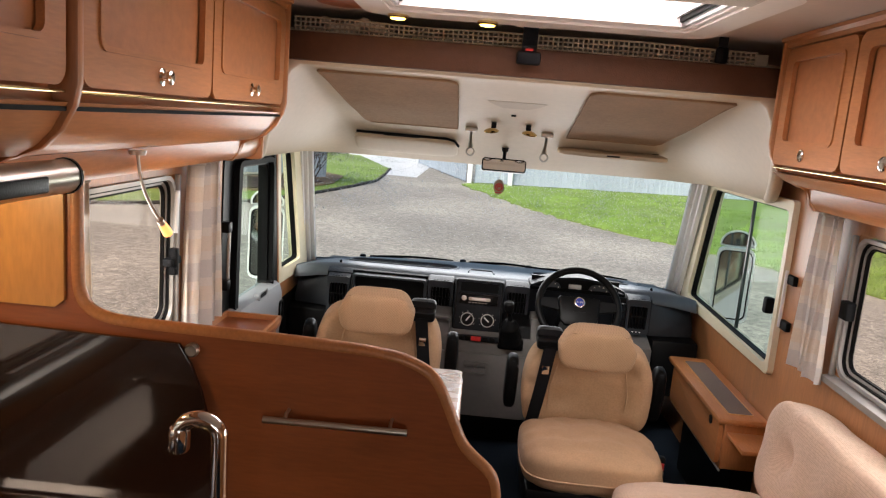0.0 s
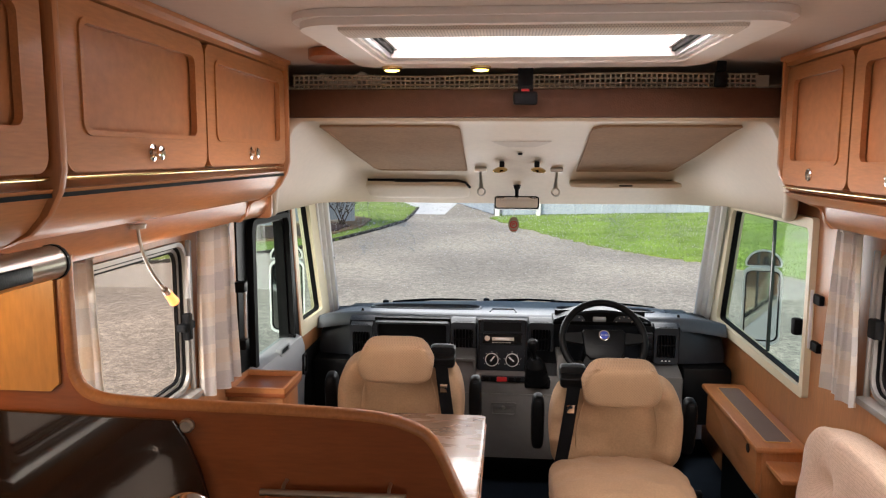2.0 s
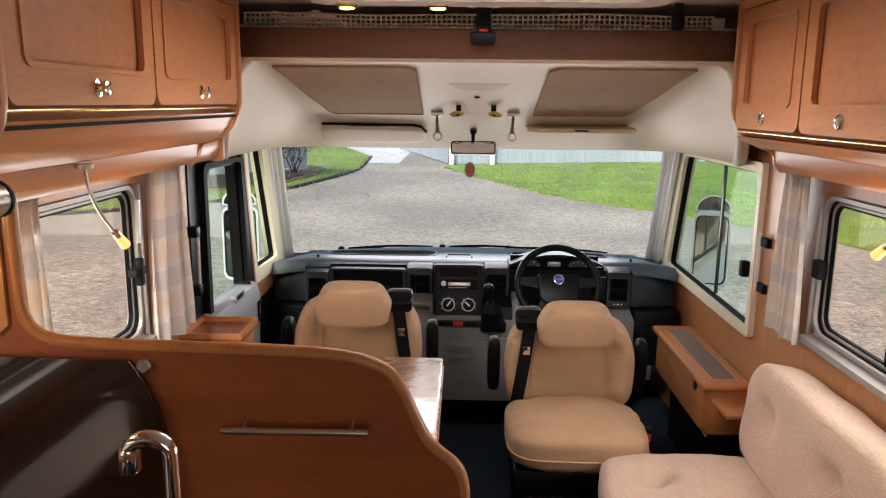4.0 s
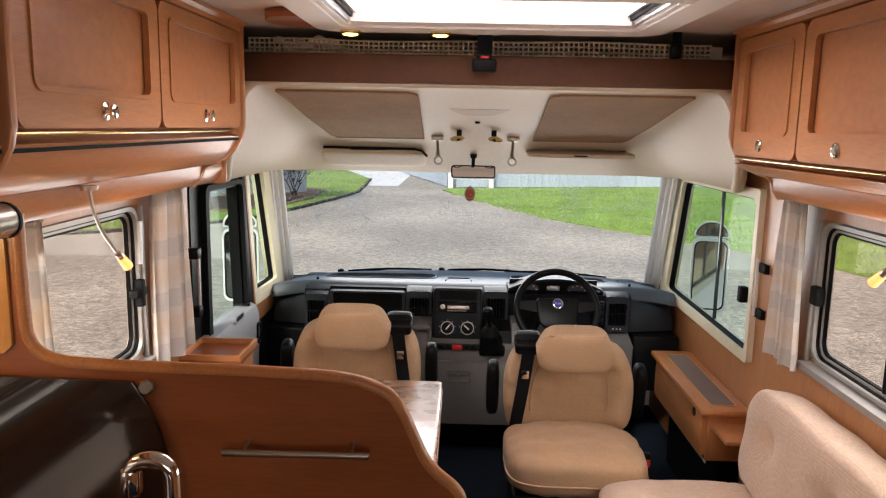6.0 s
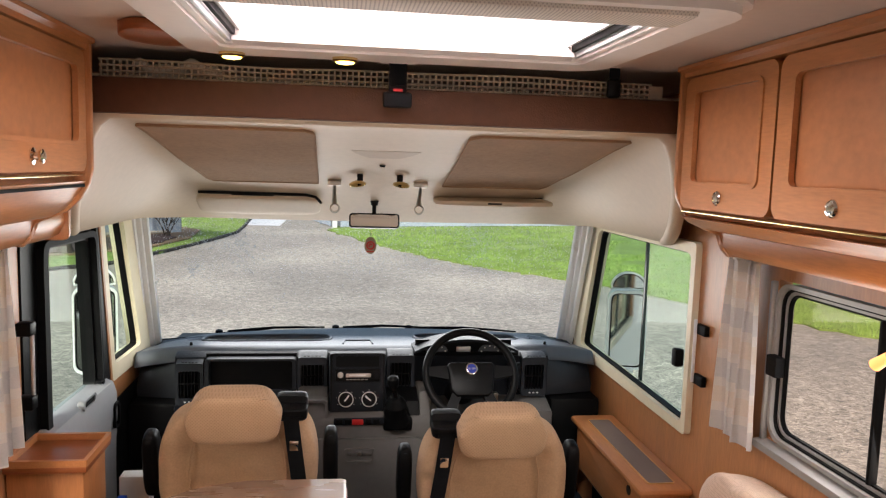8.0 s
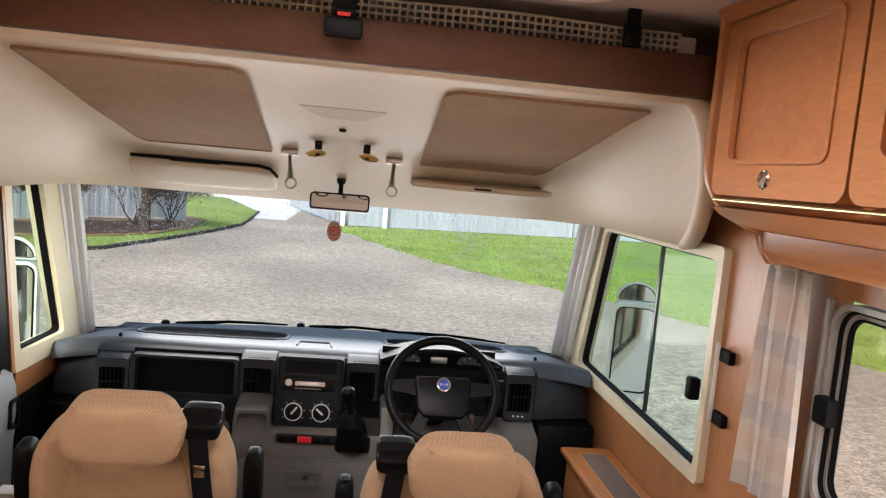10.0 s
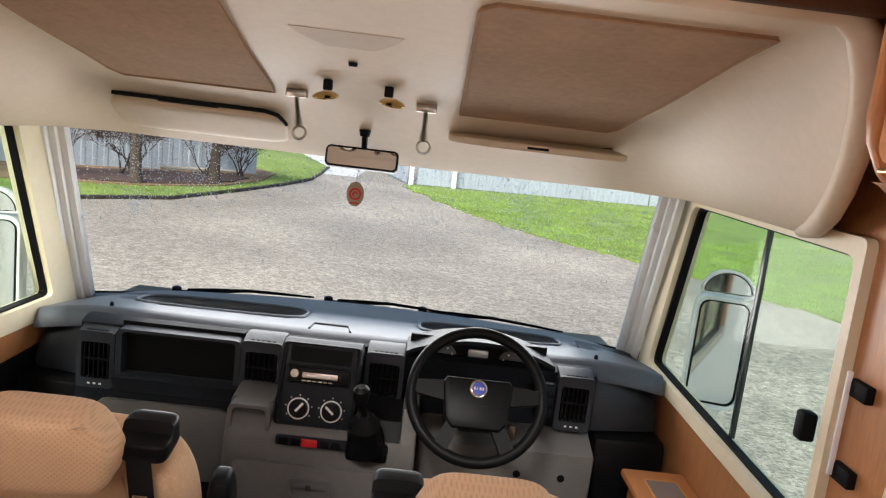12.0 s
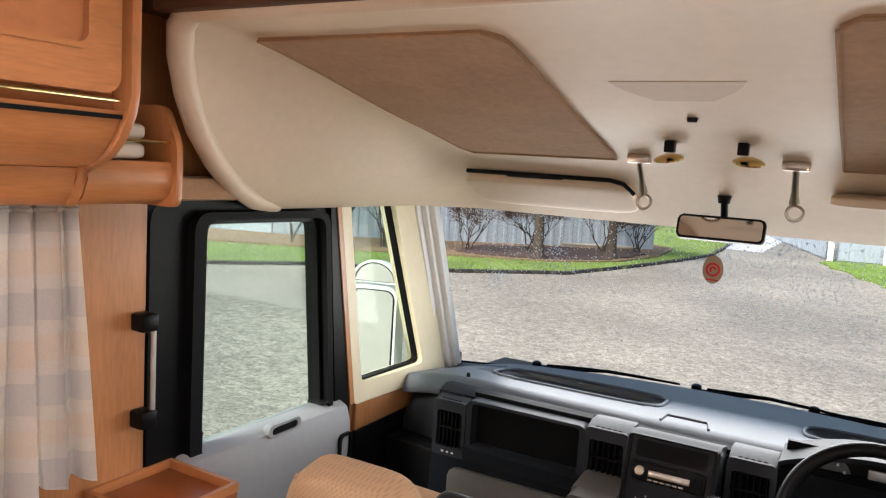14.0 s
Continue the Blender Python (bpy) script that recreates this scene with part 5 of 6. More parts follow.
# ---- rooflight ----
sky_win = thing("rooflight", "large white rooflight with milky dome and blind cassette", "rooflight", (0, 2.25, 1.9), kind="structure")
part("frame", ring(rounded(-0.525, 0.525, 1.93, 2.735, 0.09), rounded(-0.44, 0.44, 2.07, 2.615, 0.025), "z", 1.918, 1.9495), RIM, sky_win)
part("bevel_ring", ring(rounded(-0.54, 0.54, 1.915, 2.75, 0.1), rounded(-0.50, 0.50, 1.955, 2.71, 0.08), "z", 1.934, 1.9492), RIM, sky_win)
part("cassette", box(-0.43, 0.43, 1.955, 2.055, 1.908, 1.93, 0.008), MESHBLIND, sky_win)
part("well", ring(rounded(-0.44, 0.44, 2.07, 2.615, 0.025), rounded(-0.425, 0.425, 2.085, 2.60, 0.02), "z", 1.925, 2.0615), RIM, sky_win)
for s in (-1, 1):
    for k, m in ((0, ALU), (1, RUBBER_SHADE), (2, WHITE)):
        part("side_rail", box(*sorted((s * (0.424 - 0.012 * k), s * (0.414 - 0.012 * k))), 2.09, 2.595, 1.93 + 0.012 * k, 1.945 + 0.014 * k, 0.002), m, sky_win)
part("front_rail", prism([(2.60, 1.925), (2.60, 1.99), (2.588, 1.985), (2.575, 1.955), (2.57, 1.93)], "x", -0.41, 0.41, 0.002), RIM, sky_win)
dome = part("dome", slab(lambda u, v: Vector((mix(-0.47, 0.47, u), mix(2.04, 2.645, v), 2.06 + 0.05 * (1 - (2 * u - 1) ** 4) * (1 - (2 * v - 1) ** 4))), 16, 12, (0, 0, 0.004)), MILKY, sky_win)
dome.visible_shadow = False
lens = part("inner_pane", box(-0.4245, 0.4245, 2.0855, 2.5995, 2.040, 2.044), MILKY, sky_win, "milky pinkish inner pane")
lens.visible_shadow = False

# ---- bed edge: net, straps, small lamps ----
def net_panel():
    """Knotted cotton net: flat upright and level cords, sagging a little between its ties."""
    def top(x):
        return 0.044 + 0.003 * math.sin(x * 5) - 0.0015 * math.sin(x * 13)
    bm = bmesh.new()
    nx, nz = 92, 4
    for i in range(nx + 1):
        x = mix(-0.79, 0.735, i / nx)
        box(x - 0.0028, x + 0.0028, 2.876, 2.879, 1.864, 1.864 + top(x), bm=bm)
    for k in range(nz):
        tube([(x, 2.8775, 1.866 + top(x) * k / (nz - 1)) for x in [mix(-0.795, 0.74, i / 30) for i in range(31)]], 0.0032, bm=bm, n=5)
    return bm


net = thing("safety_net", "cream safety net along the bed edge", "net", (0, 2.88, 1.86))
part("mesh", net_panel(), NET, net)
part("end_patch", box(0.735, 0.775, 2.875, 2.881, 1.868, 1.905, 0.002), NET, net)
st = thing("bed_strap", "black bed strap with buckle hanging from the ceiling", "strap", (-0.01, 2.8, 1.8))
part("webbing", box(-0.033, 0.015, 2.782, 2.786, 1.845, 1.925, 0.001), WEB, st)
part("buckle", box(-0.048, 0.03, 2.772, 2.792, 1.806, 1.848, 0.008), BLACK, st)
part("release", box(-0.022, 0.004, 2.770, 2.775, 1.848, 1.856, 0.002), RED, st)
part("tongue", box(-0.03, 0.012, 2.776, 2.788, 1.853, 1.866, 0.003), BLACK, st)
part("anchor", box(-0.058, 0.04, 2.765, 2.80, 1.922, 1.934, 0.005), RIM, st)
cl = thing("net_clip", "black net clip at the bed edge", "clip", (0.62, 2.84, 1.86))
part("clip_body", box(0.600, 0.640, 2.856, 2.872, 1.866, 1.918, 0.006), BLACK, cl)
part("clip_strap", box(0.606, 0.634, 2.856, 2.866, 1.918, 1.949), WEB, cl)
for x, y in ((-0.426, 2.695), (-0.149, 2.695)):
    la = thing("spot_lamp", "small lit yellow spot lamp under the ceiling", "lamp", (x, y, 1.93), "spot lamps by the bed")
    part("bezel", lathe([(0.032, 0), (0.032, -0.006), (0.026, -0.010)], (x, y, 1.9178), n=18), BRASS, la)
    part("bulb", lathe([(0.024, 0), (0.022, -0.003), (0.012, -0.005)], (x, y, 1.9075), n=14), LEDGLOW, la, "glowing yellow lens")
ov = thing("ceiling_plate", "oval cherry wood plate on the ceiling", "plate", (-0.57, 2.55, 1.93))
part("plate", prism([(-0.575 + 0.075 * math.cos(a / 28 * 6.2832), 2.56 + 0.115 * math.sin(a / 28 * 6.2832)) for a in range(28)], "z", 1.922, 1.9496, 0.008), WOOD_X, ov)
bd = thing("blanket", "crumpled white bedding at the end of the bed", "bedding", (-0.63, 2.95, 1.88))
part("fold", pillow(-0.60, 2.95, 1.897, 0.26, 0.08, 0.04, 3, n=12, sag=lambda c, q: Vector((0, 0, 0.010 * math.sin(q.x * 40) + 0.006 * math.sin(q.x * 95 + q.y * 50)))), BEDDING, bd)

# ---- fittings on the overcab trim ----
mirror = thing("rear_view_mirror", "black-rimmed interior mirror on a short stalk", "mirror", (-0.017, 3.9, 1.4))
mt = Matrix.Translation((-0.017, 3.915, 1.418)) @ pose(0, 0, 0, -13.0, 0, 0)
bm = prism(rounded(-0.106, 0.106, -0.031, 0.031, 0.012), "y", -0.01, 0.015, 0.006)
bm.transform(mt)
part("housing", bm, BLACK, mirror)
bm = prism(rounded(-0.100, 0.100, -0.025, 0.025, 0.01), "y", -0.0115, -0.0095)
bm.transform(mt)
part("glass", bm, MIRROR, mirror, "mirror glass")
part("stalk", tube([(-0.017, 3.93, 1.42), (-0.017, 3.955, 1.45), (-0.017, 3.93, 1.495)], 0.009, n=10), BLACK, mirror)
part("ball_foot", lathe([(0.018, 0), (0.014, -0.02)], (-0.017, 3.93, 1.503)), BLACK, mirror)
st = thing("air_freshener", "oval cream air freshener with a red swirl hanging from the mirror", "air freshener", (-0.03, 3.95, 1.27))


def disc(rx, rz, y, n=28):
    return [(-0.03 + rx * math.cos(a / n * 6.2832), 1.31 + rz * math.sin(a / n * 6.2832)) for a in range(n)]


part("card", prism(disc(0.026, 0.037, 0), "y", 3.949, 3.952), NET, st)
part("red_ring", ring(disc(0.0185, 0.0185, 0), disc(0.0125, 0.0125, 0), "y", 3.9475, 3.949), RED, st)
part("swirl", slab(lambda u, v: Vector((-0.03 + (0.003 + 0.006 * v) * math.cos(4.2 * u), 3.9475, 1.31 + (0.003 + 0.006 * v) * math.sin(4.2 * u))), 14, 2, (0, 0.001, 0)), RED, st)
part("caption", box(-0.045, -0.015, 3.9475, 3.949, 1.281, 1.285), RED, st)
part("thread", tube([(-0.03, 3.95, 1.346), (-0.025, 3.945, 1.40)], 0.0008, n=5), NET, st)
for s in (-1, 1):
    hx = 0.17 * s - 0.014
    hook = thing("reading_light", "brushed metal swivel reading light with ring", "lamp", (hx, 3.75, 1.47), "reading lights over the cab")
    part("foot", box(hx - 0.028, hx + 0.028, 3.70, 3.73, trim_mid(3.715) - 0.02, trim_mid(3.715) + 0.002, 0.005), STEEL, hook)
    part("arm", tube([(hx, 3.715, trim_mid(3.715) - 0.015), (hx, 3.755, 1.525), (hx, 3.772, 1.50)], [0.007, 0.008, 0.012]), STEEL, hook)
    c = Vector((hx + 0.002, 3.784, 1.476))
    part("ring", tube([c + Vector((0.017 * math.cos(a / 20 * 6.2832), 0, 0.017 * math.sin(a / 20 * 6.2832))) for a in range(20)], 0.004, n=8, closed=True), STEEL, hook)
    lx = 0.075 * s - 0.012
    lamp = thing("map_light", "small swivelling brass-rimmed map light", "lamp", (lx, 3.63, 1.58), "map lights over the cab")
    part("socket", box(lx - 0.011, lx + 0.011, 3.578, 3.602, trim_mid(3.6) - 0.024, trim_mid(3.6) + 0.002, 0.003), BLACK, lamp)
    part("shade", lathe([(0.032, 0), (0.033, 0.004), (0.026, 0.009), (0.012, 0.014)], (lx + s * 0.008, 3.625, 1.577), (s * 0.1, -0.25, 1), n=22), BRASS, lamp)
    part("lens", lathe([(0.018, 0), (0.018, -0.003)], (lx + s * 0.008, 3.6255, 1.5765), (s * 0.1, -0.25, 1), n=16), RIM, lamp)

vis = thing("sun_visor", "cream sun visor folded up with black clip", "visor", (-0.5, 3.93, 1.5), "sun visors")
bm = pillow(-0.495, 3.945, 1.478, 0.50, 0.16, 0.03, 6, n=14, turn=pose(0, 0, 0, -28, 0, 0))
part("pad", bm, CREAM, vis)
part("rod", tube([(-0.73, 3.875, 1.525), (-0.30, 3.872, 1.523), (-0.262, 3.875, 1.515), (-0.24, 3.90, 1.49)], 0.006, n=8), BLACK, vis)
part("slot", box(-0.60, -0.43, 3.866, 3.876, 1.515, 1.529, 0.003), BLACK, vis)
vis = thing("sun_visor", "cream sun visor hanging slightly open with black clip", "visor", (0.48, 3.85, 1.5), "sun visors")
part("pad", pillow(0.475, 3.84, 1.513, 0.50, 0.15, 0.026, 6, n=14, turn=pose(0, 0, 0, 4, 0, 0)), CREAM, vis)
part("slot", box(0.44, 0.50, 3.762, 3.768, 1.505, 1.512, 0.002), BLACK, vis)
part("rod", tube([(0.24, 3.89, 1.535), (0.70, 3.89, 1.535)], 0.005, n=8), BLACK, vis)


def gooseneck(side, top, bend, tip, label):
    la = thing("gooseneck_lamp", label, "lamp", top)
    pts = [Vector(top).lerp(Vector(tip), t) + Vector(bend) * math.sin(math.pi * t) for t in [i / 12 for i in range(13)]]
    part("neck", tube(pts, 0.004, n=8), STEEL, la)
    d = (pts[-1] - pts[-2]).normalized()
    part("collar", tube([pts[-1], pts[-1] + d * 0.018], 0.009, n=12), STEEL, la)
    part("shade", tube([pts[-1] + d * 0.018, pts[-1] + d * 0.062], [0.010, 0.013], n=14), LAMPGLOW, la, "glowing amber glass shade")
    part("rose", lathe([(0.02, 0), (0.018, -0.01)], top), STEEL, la)
    return pts[-1] + d * 0.075, d


tip_l, dir_l = gooseneck(-1, (-0.905, 1.975, 1.487), (0, -0.03, 0.0), (-0.90, 2.085, 1.315), "lit gooseneck reading lamp under the cabinet at the dinette")
tip_r, dir_r = gooseneck(1, (0.905, 1.90, 1.487), (0, -0.03, 0.0), (0.90, 2.025, 1.325), "lit gooseneck reading lamp under the cabinet by the sofa")
for name, p in (("dinette_lamp_light", tip_l), ("sofa_lamp_light", tip_r)):
    b = new(name, bpy.data.lights.new(name, "POINT"))
    b.data.energy, b.data.color, b.data.shadow_soft_size = 0.7, (1.0, 0.65, 0.32), 0.012
    b.location = p
b = new("cooker_hood_light", bpy.data.lights.new("cooker_hood_light", "POINT"))
b.data.energy, b.data.color, b.data.shadow_soft_size, b.location = 1.1, (1.0, 0.70, 0.36), 0.03, (-0.92, 1.25, 1.44)

# ---- corner shelf with towels by the cab door ----
cs = thing("corner_shelf", "open cherry wood corner shelf with brass rail", "shelf", (-1.0, 2.87, 1.42))
part("floor_board", box(-1.078, -0.93, 2.787, 2.975, 1.488, 1.506, 0.003), WOOD_Y, cs)
part("apron", prism([(-0.93, 1.50), (-0.925, 1.47), (-0.94, 1.435), (-0.965, 1.42), (-1.078, 1.42), (-1.078, 1.487), (-0.95, 1.487)], "y", 2.787, 2.975), WOOD_Y, cs)
part("end_board", prism(soften([(-0.915, 1.415), (-1.078, 1.415), (-1.078, 1.62), (-0.955, 1.62), (-0.915, 1.54)], 0.02), "y", 2.976, 2.992, 0.004), WOOD_Z, cs)
part("rail", tube([(-0.935, 2.787, 1.545), (-0.935, 2.976, 1.545)], 0.003, n=8), BRASS, cs)
part("back_board", box(-1.078, -1.07, 2.787, 2.975, 1.507, 1.76), BROWN, cs)
for k, z in enumerate((1.507, 1.545)):
    solid("towel", pillow(-1.0, 2.865, z + 0.018, 0.11, 0.15, 0.036, 4, n=8), BEDDING, "folded white towel on the corner shelf", "towel", "towels on the shelf")
solid("header_cover", box(-1.06, -0.985, 2.995, 3.25, 1.422, 1.475, 0.015), SUEDE, "grey fabric cover above the cab door", "cover")

# ---- papers by the cab door ----
bx = thing("document_box", "white document wallet standing beside the passenger seat", "folder", (-0.86, 3.35, 0.0))
part("wallet", box(-0.90, -0.80, 3.34, 3.40, 0.0, 0.56, 0.004, turn=None), PAPER, bx)
card = solid("leaflet", box(-0.90, -0.87, 3.30, 3.33, 0.0, 0.50, 0.003), BLUECARD, "blue leaflet beside the cab seat", "leaflet")

# ---- outside: yard, grass, fences, trees, mirrors and wipers ----
GROUND = -0.70


def gravel():
    m = bpy.data.materials.new("wet_gravel")
    m.use_nodes = True
    n, l = m.node_tree.nodes, m.node_tree.links
    b = n["Principled BSDF"]
    tc = n.new("ShaderNodeTexCoord")
    vor = n.new("ShaderNodeTexVoronoi")
    vor.inputs["Scale"].default_value = 42
    l.new(tc.outputs["Object"], vor.inputs["Vector"])
    big, mid = n.new("ShaderNodeTexNoise"), n.new("ShaderNodeTexNoise")
    big.inputs["Scale"].default_value, big.inputs["Detail"].default_value = 0.35, 6
    mid.inputs["Scale"].default_value, mid.inputs["Detail"].default_value = 9.0, 10
    for k in (big, mid):
        l.new(tc.outputs["Object"], k.inputs["Vector"])
    r1 = n.new("ShaderNodeValToRGB")
    r1.color_ramp.elements[0].position, r1.color_ramp.elements[0].color = 0.36, (0.225, 0.200, 0.168, 1)
    r1.color_ramp.elements[1].position, r1.color_ramp.elements[1].color = 0.66, (0.35, 0.312, 0.26, 1)
    l.new(big.outputs["Fac"], r1.inputs["Fac"])
    r2 = n.new("ShaderNodeMapRange")
    r2.inputs["To Min"].default_value, r2.inputs["To Max"].default_value = 0.6, 1.4
    sep = n.new("ShaderNodeSeparateColor")
    l.new(vor.outputs["Color"], sep.inputs["Color"])
    l.new(sep.outputs[0], r2.inputs["Value"])
    r3 = n.new("ShaderNodeMapRange")
    r3.inputs["From Min"].default_value, r3.inputs["From Max"].default_value = 0.3, 0.7
    r3.inputs["To Min"].default_value, r3.inputs["To Max"].default_value = 0.72, 1.28
    l.new(mid.outputs["Fac"], r3.inputs["Value"])
    mu, sc, s2 = n.new("ShaderNodeMath"), n.new("ShaderNodeVectorMath"), None
    mu.operation, sc.operation = "MULTIPLY", "SCALE"
    l.new(r2.outputs["Result"], mu.inputs[0])
    l.new(r3.outputs["Result"], mu.inputs[1])
    l.new(r1.outputs["Color"], sc.inputs[0])
    l.new(mu.outputs[0], sc.inputs["Scale"])
    l.new(sc.outputs["Vector"], b.inputs["Base Color"])
    b.inputs["Roughness"].default_value = 0.62
    bp = n.new("ShaderNodeBump")
    bp.inputs["Strength"].default_value, bp.inputs["Distance"].default_value = 0.35, 0.012
    l.new(vor.outputs["Distance"], bp.inputs["Height"])
    l.new(bp.outputs["Normal"], b.inputs["Normal"])
    return m


GRAVEL = gravel()
GRASS = material("lawn_turf", (0.15, 0.215, 0.045), 0.9, vary=0.5, scale=(0.9,), fine=14.0, bump=0.9, bump_scale=30)
BLADE = material("grass_blades", (0.19, 0.29, 0.062), 0.8, vary=0.5, scale=(0.8,), fine=6.0, bump=0)
MULCH = material("straw_brown_mulch", (0.20, 0.13, 0.075), 0.95, vary=0.4, scale=(3,), fine=20, bump=0.8, bump_scale=20)
LITTER = material("dark_leaf_litter", (0.075, 0.045, 0.040), 0.95, vary=0.45, scale=(4,), fine=24, bump=0.8, bump_scale=20)
CONCRETE = material("wet_pale_concrete", (0.52, 0.52, 0.53), 0.35, vary=0.12, scale=(0.7,), bump=0.1, bump_scale=8)
KERB = material("dark_wet_edging", (0.035, 0.030, 0.026), 0.7, vary=0.3, bump=0.3, bump_scale=20, per_piece=0.2)
GATEPOLE = material("weathered_pale_wood", (0.50, 0.44, 0.37), 0.8, vary=0.15, scale=(3,), bump=0.3, bump_scale=30)
FENCE = material("pale_blue_steel_sheet", (0.34, 0.39, 0.46), 0.5, vary=0.08, scale=(1.0,), bump=0.03, per_piece=0.06)
BARK = material("dark_bark", (0.06, 0.045, 0.035), 0.9, vary=0.3, scale=(4,), bump=0.6, bump_scale=25)
TWIG = material("bare_reddish_twigs", (0.085, 0.05, 0.04), 0.9, vary=0.3, bump=0)
LEAF = material("dull_green_leaves", (0.06, 0.085, 0.03), 0.8, vary=0.35, bump=0)
HEDGE = material("distant_hedge", (0.06, 0.08, 0.04), 0.95, vary=0.4, scale=(1.5,), fine=9, bump=0.8, bump_scale=8)

structure("ground", box(-400, 400, -400, 600, GROUND - 0.5, GROUND), GRAVEL, "brown-grey gravel yard", "ground")
LEFT_EDGE = [(-40, 2.0), (-22, 6.0), (-14.5, 9.8), (-11, 12.4), (-9.5, 14.2), (-7.15, 15.75), (-5.3, 17.7), (-4.6, 20.3), (-4.0, 23.2), (-3.6, 25.9), (-3.9, 32)]
RIGHT_EDGE = [(34, -4), (14, 3.0), (9.0, 8.5), (7.5, 10.9), (6.4, 13.1), (5.4, 15.0), (4.3, 16.7), (3.2, 18.0), (2.2, 19.6), (1.2, 21.9), (0.3, 24.3), (-0.7, 27.4)]


def fine_edge(pts, n=8, wob=0.10, seed=3):
    rnd = random.Random(seed)
    out = []
    for (a, b), (c, d) in zip(pts, pts[1:]):
        for i in range(n):
            t = i / n
            out.append((mix(a, c, t) + rnd.uniform(-wob, wob), mix(b, d, t) + rnd.uniform(-wob, wob)))
    out.append(pts[-1])
    return out


le, re_ = fine_edge(LEFT_EDGE, 8, 0.04), fine_edge(RIGHT_EDGE, 10, 0.12)
structure("lawn_left", prism(le + [(-6.5, 40), (-60, 40), (-60, 2)], "z", GROUND, GROUND + 0.05), GRASS, "green lawn behind a dark edging", "lawn")
structure("lawn_right", prism(re_ + [(0.5, 33), (60, 60), (60, -2)], "z", GROUND, GROUND + 0.03), GRASS, "bright green lawn beside the gravel", "lawn")
structure("mulch_bed", prism([(-40, 7.2), (-18, 12.6), (-13.5, 15.0), (-10, 16.8), (-8.2, 18.0), (-6.4, 19.0), (-5.1, 20.7), (-4.6, 23.2), (-4.8, 26), (-9, 31), (-40, 22)], "z", GROUND + 0.05, GROUND + 0.09), MULCH, "straw-brown bank before the fence", "bed")
structure("leaf_litter", prism(fine_edge([(-8.6, 18.5), (-7.3, 18.75), (-6.3, 19.3), (-5.3, 20.8), (-4.9, 22.8), (-5.4, 24.0), (-7.0, 22.7), (-8.9, 20.6)], 6, 0.12, 8), "z", GROUND + 0.091, GROUND + 0.12), LITTER, "dark purplish leaf litter under the trees", "bed")
structure("concrete_apron", prism([(-4.7, 29.2), (-2.5, 29.0), (-2.4, 43.9), (-8.0, 43.9)], "z", GROUND, GROUND + 0.012), CONCRETE, "pale wet concrete apron at the gateway", "road")
edging = thing("lawn_edging", "dark wet edging along the lawn", "kerb", (-7, 16, GROUND), kind="structure")
kerb_me = finish(box(-0.5, 0.5, -0.045, 0.045, 0, 0.08, 0.012), "kerb_piece", KERB)
line = fine_edge(LEFT_EDGE, 6, 0.02, 5)
for (a, b), (c, d) in zip(line, line[1:]):
    k = new("kerb_piece", kerb_me)
    k.parent = edging
    k.matrix_basis = Matrix.Translation(-Vector(edging.location)) @ Matrix.Translation(((a + c) / 2, (b + d) / 2, GROUND)) @ pose(0, 0, 0, 0, 0, math.degrees(math.atan2(d - b, c - a))) @ Matrix.Diagonal((math.hypot(c - a, d - b) * 1.01, 1, 1, 1))


def tufts(name, edge, inward, count, seed, label, depth):
    """Upright grass blades over a strip of lawn, thinning inward."""
    rnd = random.Random(seed)
    verts, faces = [], []
    segs = [(p, q) for p, q in zip(edge, edge[1:])]
    for _ in range(count):
        (a, b), (c, d) = rnd.choice(segs)
        t, w = rnd.random(), depth * rnd.random() ** 1.5
        L = math.hypot(c - a, d - b) or 1
        nx, ny = -(d - b) / L * inward, (c - a) / L * inward
        x, y = mix(a, c, t) + nx * w, mix(b, d, t) + ny * w
        h, s = rnd.uniform(0.03, 0.085), rnd.uniform(0.006, 0.014)
        g = rnd.uniform(0, 6.28)
        dx, dy = math.cos(g) * s, math.sin(g) * s
        lx, ly = rnd.uniform(-0.04, 0.04), rnd.uniform(-0.04, 0.04)
        i = len(verts)
        verts += [(x - dx, y - dy, GROUND + 0.02), (x + dx, y + dy, GROUND + 0.02), (x + lx, y + ly, GROUND + 0.03 + h)]
        faces.append((i, i + 1, i + 2))
    me = bpy.data.meshes.new(name)
    me.from_pydata(verts, [], faces)
    me.materials.append(BLADE)
    return tagged(new(name, me), label, "grass", kind="stuff")


tufts("grass", [p for p in re_ if p[1] > 5], -1, 60000, 11, "short green grass blades of the lawn", 9.0)
tufts("grass", [p for p in le if p[0] > -20], 1, 26000, 12, "short green grass blades behind the edging", 3.0)


